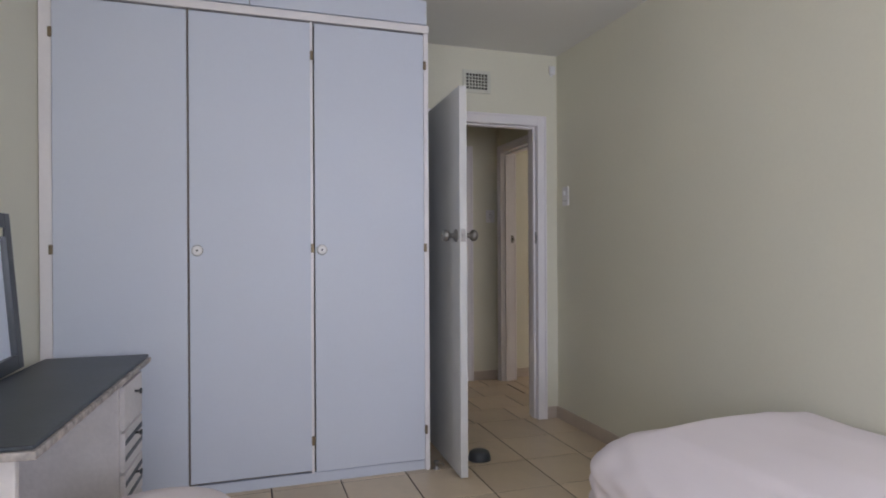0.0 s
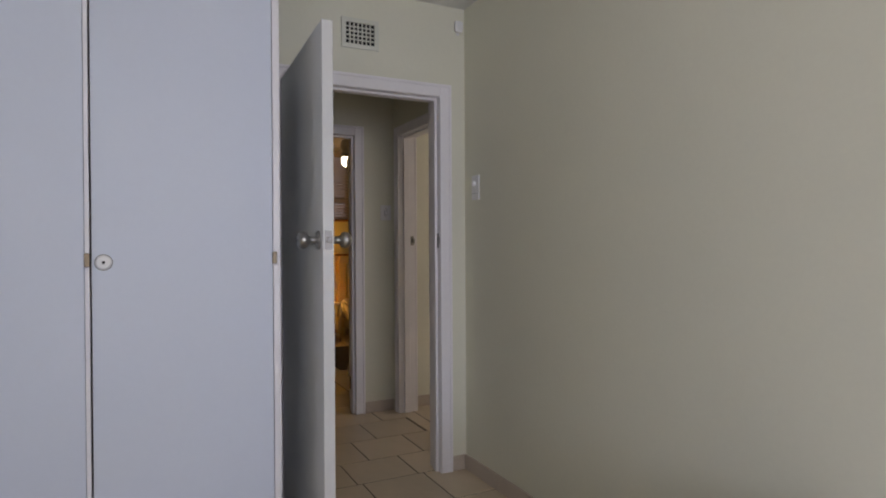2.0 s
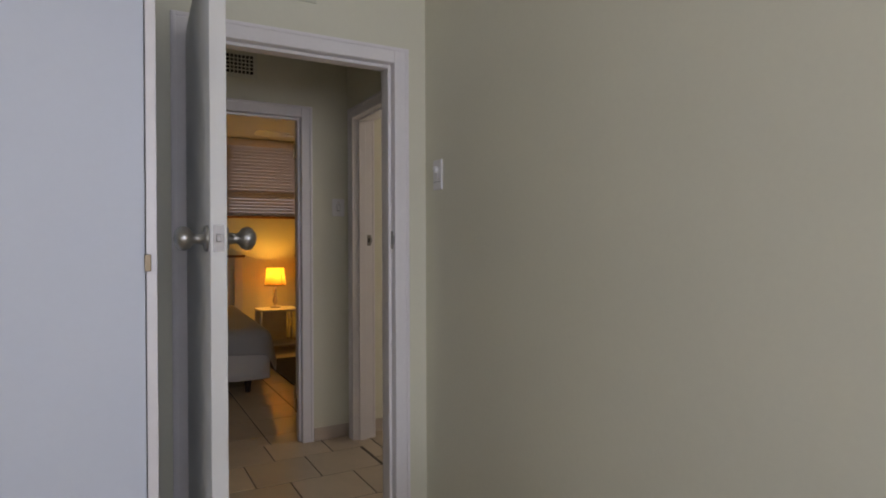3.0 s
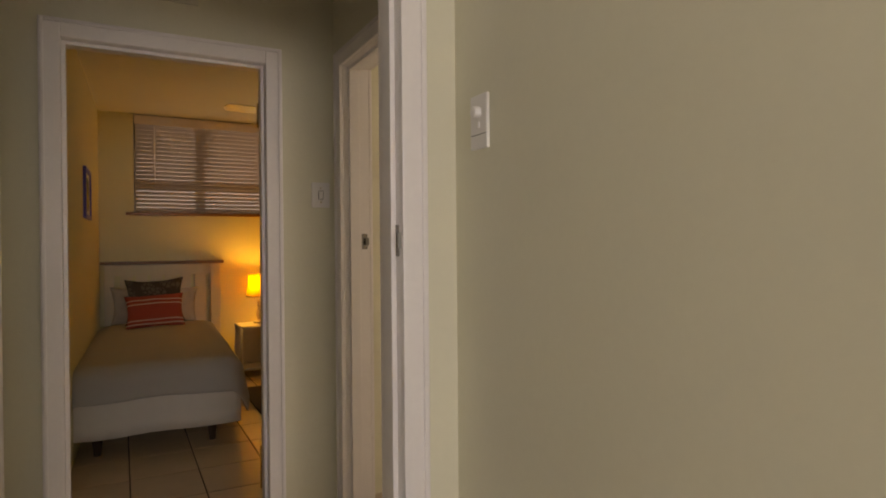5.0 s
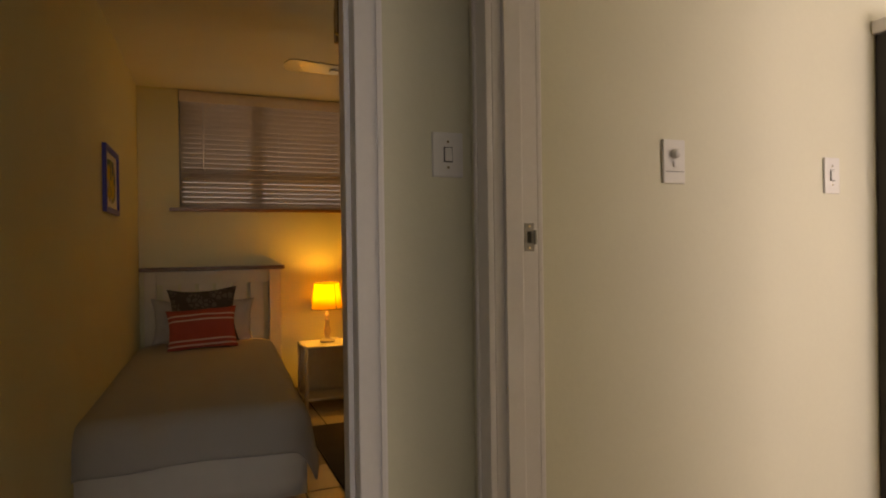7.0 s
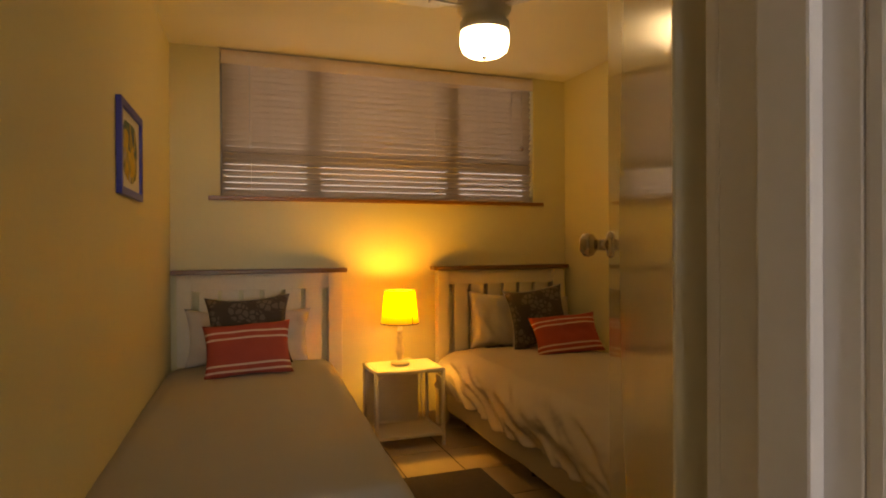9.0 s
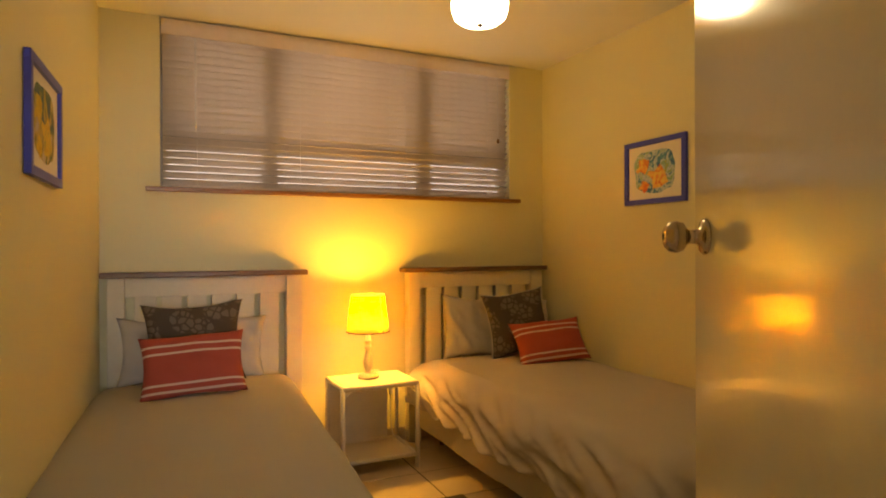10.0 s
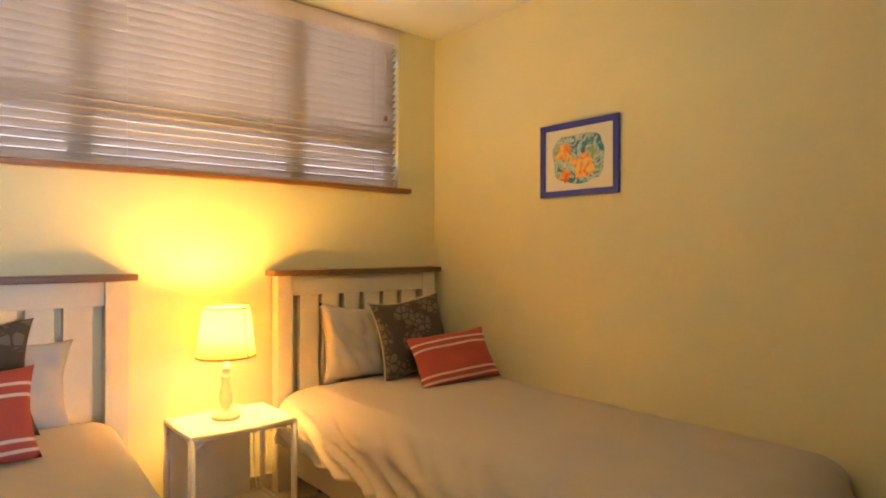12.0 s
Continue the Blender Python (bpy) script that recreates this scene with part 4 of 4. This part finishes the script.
def venetian_blind():
    x0, x1, y = 1.262, 3.474, R2_N + 0.030
    t = thing("venetian_blind", "closed white venetian blind with wide slats over the window", "blind", pose(0, 0, 0))
    part("valance", box(x0 - 0.006, x1 + 0.006, y - 0.046, y - 0.034, 2.430, CEILING - 0.012, 0.002), SLAT, t, "flat white valance")
    part("head_rail", box(x0, x1, y - 0.026, y + 0.026, 2.485, CEILING - 0.014, 0.002), PLASTIC, t)
    bm = bmesh.new()
    n = 6
    rows = []
    for k in range(n + 1):
        s = k / n - 0.5
        rows.append((s * 0.050, 0.0035 * (1 - (2 * s) ** 2)))
    for x in (x0, x1):
        for d in (0, 0.0022):
            for s, c in rows:
                bm.verts.new((x, s, c - d))
    bm.verts.ensure_lookup_table()
    v = bm.verts
    w = n + 1
    for k in range(n):
        bm.faces.new((v[k], v[k + 1], v[2 * w + k + 1], v[2 * w + k]))
        bm.faces.new((v[w + k + 1], v[w + k], v[3 * w + k], v[3 * w + k + 1]))
        for e in (0, 2 * w):
            bm.faces.new((v[e + k], v[e + w + k], v[e + w + k + 1], v[e + k + 1]))
    for k in (0, n):
        bm.faces.new((v[k], v[w + k], v[3 * w + k], v[2 * w + k]))
    first = part("slat", bm, SLAT, t, "", True)
    pitch, low = 0.0392, 1.616
    count = int((2.50 - low) / pitch)
    for k in range(count):
        ob = first if k == 0 else new("slat", first.data)
        ob.parent = t
        z = low + pitch * k
        ob.matrix_basis = pose(0, y, z + 0.004, -37 + 3 * noise.noise(Vector((k * 1.7, 0, 0))), 0.05 * noise.noise(Vector((k * 0.9, 4, 0))), 0)
    part("bottom_rail", box(x0, x1, y - 0.025, y + 0.025, 1.588, 1.600, 0.003), SLAT, t)
    for x in (1.44, 2.02, 2.70, 3.31):
        part("ladder_cord", tube([(x, y - 0.027, 1.595), (x, y - 0.027, 2.45)], 0.0009, 6), PLASTIC, t)
    wand = part("tilt_wand", tube([(1.43, y - 0.040, 2.44), (1.43, y - 0.042, 1.90)], 0.0025, 8), PLASTIC, t)
    pull = part("pull_cord", tube([(3.385, y - 0.040, 2.44), (3.388, y - 0.042, 2.00)], 0.0016, 6), PLASTIC, t)
    part("cord_tassel", lathe([(0.003, 0.03), (0.009, 0.022), (0.010, 0), (0, -0.002)], 14, pose(3.388, y - 0.042, 1.975)), CAPWOOD, pull, "small brown wooden tassel", True)
    return t


venetian_blind()


# ---- ceiling fan ----
def ceiling_fan():
    t = thing("ceiling_fan", "white ceiling fan with a lit frosted globe", "ceiling fan", pose(2.36, 6.90, 0))
    part("canopy", lathe([(0, CEILING - 0.001), (0.070, CEILING - 0.001), (0.066, CEILING - 0.035), (0.025, CEILING - 0.055), (0, CEILING - 0.055)], 32), FANWHITE, t, "", True)
    part("down_rod", lathe([(0.012, CEILING - 0.055), (0.012, 2.40), (0, 2.40)], 16), FANWHITE, t)
    part("motor_housing", lathe([(0, 2.41), (0.05, 2.408), (0.105, 2.38), (0.118, 2.34), (0.118, 2.29), (0.10, 2.265), (0.095, 2.25), (0.108, 2.235), (0.112, 2.195), (0, 2.195)], 40), FANWHITE, t, "", True)
    part("globe", lathe([(0.104, 2.197), (0.108, 2.172), (0.107, 2.140), (0.098, 2.112), (0.076, 2.095), (0.04, 2.088), (0, 2.087)], 40), GLOBE, t, "lit frosted glass globe", True)
    part("finial", lathe([(0.012, 2.089), (0.010, 2.081), (0.004, 2.075), (0, 2.074)], 16), STEEL, t, "", True)
    for a in (-55, 65, 185):
        m = pose(0, 0, 2.300, 0, 0, a)
        bm = bmesh.new()
        top = [(0.20, -0.045), (0.22, -0.055), (0.48, -0.066), (0.515, -0.055), (0.53, 0), (0.515, 0.055), (0.48, 0.066), (0.22, 0.055), (0.20, 0.045)]
        lo = [bm.verts.new((x, y, -0.003 + y * 0.2)) for x, y in top]
        hi = [bm.verts.new((x, y, 0.003 + y * 0.2)) for x, y in top]
        bm.faces.new(lo)
        bm.faces.new(hi)
        for i in range(len(top)):
            j = (i + 1) % len(top)
            bm.faces.new((lo[i], lo[j], hi[j], hi[i]))
        bm.transform(m)
        bl = part("blade", bm, FANWHITE, t)
        arm = box(0.10, 0.26, -0.018, 0.018, -0.012, -0.005, 0.002)
        arm.transform(m)
        part("blade_bracket", arm, FANWHITE, bl)
    return t


ceiling_fan()


# ---- lounge: shelf unit in place of the dark doorway past the wall ----
def shelf_unit():
    t = thing("shelf_unit", "tall dark shelf unit standing in for a dark doorway with shelves", "shelf unit", pose(0, 0, 0))
    x0, x1, y0, y1 = 3.60, 4.45, 4.60, PS_N - 0.004
    for x in (x0, x1 - 0.025):
        part("side", box(x, x + 0.025, y0, y1, 0, 1.98, 0.003), SHELFDARK, t)
    part("back", box(x0 + 0.025, x1 - 0.025, y1 - 0.01, y1, 0, 1.98), SHELFDARK, t)
    for z in (0.05, 0.42, 0.80, 1.18, 1.56, 1.95):
        part("shelf", box(x0 + 0.025, x1 - 0.025, y0 + 0.01, y1 - 0.011, z, z + 0.025, 0.003), SHELFDARK, t)
    # White board takes the place of the doorway's architrave.
    part("top_board", box(x0 - 0.02, x1 + 0.02, y0 - 0.02, y1, 1.982, 2.03, 0.005), TRIM, t, "white board standing in for the door architrave")
    return t


shelf_unit()


# ---- floors, tiles and skirting ----
TILE_MESH = {}


def tile_mesh(w, d):
    key = (round(w, 3), round(d, 3))
    if key not in TILE_MESH:
        bm = box(0, w, 0, d, 0.0, 0.006)
        top = [e for e in bm.edges if all(v.co.z > 0.003 for v in e.verts)]
        bmesh.ops.bevel(bm, geom=top, offset=min(0.0025, w / 4, d / 4), segments=1, affect="EDGES")
        me = bpy.data.meshes.new("tile")
        bmesh.ops.recalc_face_normals(bm, faces=bm.faces)
        bm.to_mesh(me)
        bm.free()
        me.materials.append(TILE)
        TILE_MESH[key] = me
    return TILE_MESH[key]


def tiled_floor(name, x0, x1, y0, y1, ox, oy, px, py, stagger=0.0):
    """A slab of grout with its tiles, laid from a joint at (ox, oy)."""
    fl = structure(name, box(x0, x1, y0, y1, -0.12, -0.003), GROUT, "cream ceramic tiled floor with dark joints", "floor")
    g = 0.0035
    rows = []
    j = math.floor((y0 - oy) / py)
    while oy + j * py < y1:
        a, b = max(y0, oy + j * py + g), min(y1, oy + (j + 1) * py - g)
        sx = ox + (stagger * px if j % 2 else 0)
        i = math.floor((x0 - sx) / px)
        while sx + i * px < x1:
            c, d = max(x0, sx + i * px + g), min(x1, sx + (i + 1) * px - g)
            if b - a > 0.012 and d - c > 0.012:
                ob = new("tile", tile_mesh(d - c, b - a))
                ob.parent = fl
                ob.location = (c, a, -0.006 + 0.0006 * noise.noise(Vector((c * 9, a * 9, 0))))
            i += 1
        j += 1
    return fl


tiled_floor("floor_bedroom", R1_W, R1_E, R1_S, R1_N + 0.06, 1.322, 2.770, 0.345, 0.372)
tiled_floor("floor_passage", PS_W, PS_E, R1_N + 0.06, PS_N + 0.06, 1.64, 4.17, 0.345, 0.345, 0.5)
tiled_floor("floor_twin", R2_W - 0.12, R2_E, PS_N + 0.06, R2_N, 1.512, 5.74, 0.345, 0.372)
tiled_floor("floor_lounge", PS_E, LG_E, LG_S, PS_N, 2.10, 4.3, 0.50, 0.50)


def skirting(x0, y0, x1, y1, nx, ny):
    """Tile skirting from one point to another, standing out along (nx, ny)."""
    ob = tagged(new("baseboard"), "beige tile skirting along the wall foot", "skirting", "", "structure")
    ln = math.hypot(x1 - x0, y1 - y0)
    k = max(1, round(ln / 0.345))
    for i in range(k):
        a, b = i / k, (i + 1) / k
        p, q = Vector((x0 + (x1 - x0) * a, y0 + (y1 - y0) * a)), Vector((x0 + (x1 - x0) * b, y0 + (y1 - y0) * b))
        d = (q - p).normalized() * 0.0015
        p, q = p + d, q - d
        t = 0.010
        xs, ys = sorted((p.x, q.x + nx * t) if nx else (p.x, q.x)), sorted((p.y, q.y + ny * t) if ny else (p.y, q.y))
        part("skirting_tile", box(xs[0], xs[1], ys[0], ys[1], 0.0, 0.082, 0.002), SKIRT, ob)
    return ob


skirting(R1_E, R1_S, R1_E, R1_N, -1, 0)
skirting(D1[1] + 0.049, R1_N, R1_E - 0.011, R1_N, 0, -1)
skirting(R1_W, R1_S, R1_W, 2.78, 1, 0)
skirting(D2[1] + 0.049, PS_N, PS_E - 0.011, PS_N, 0, -1)
skirting(PS_W + 0.011, PS_N, D2[0] - 0.049, PS_N, 0, -1)
skirting(PS_E + 0.135, PS_N, 3.62, PS_N, 0, -1)
skirting(PS_E, D3[1] + 0.049, PS_E, PS_N - 0.011, -1, 0)
skirting(R2_E, R2_S, R2_E, R2_N, -1, 0)
skirting(R2_W + 0.004, R2_N, R2_E - 0.011, R2_N, 0, -1)
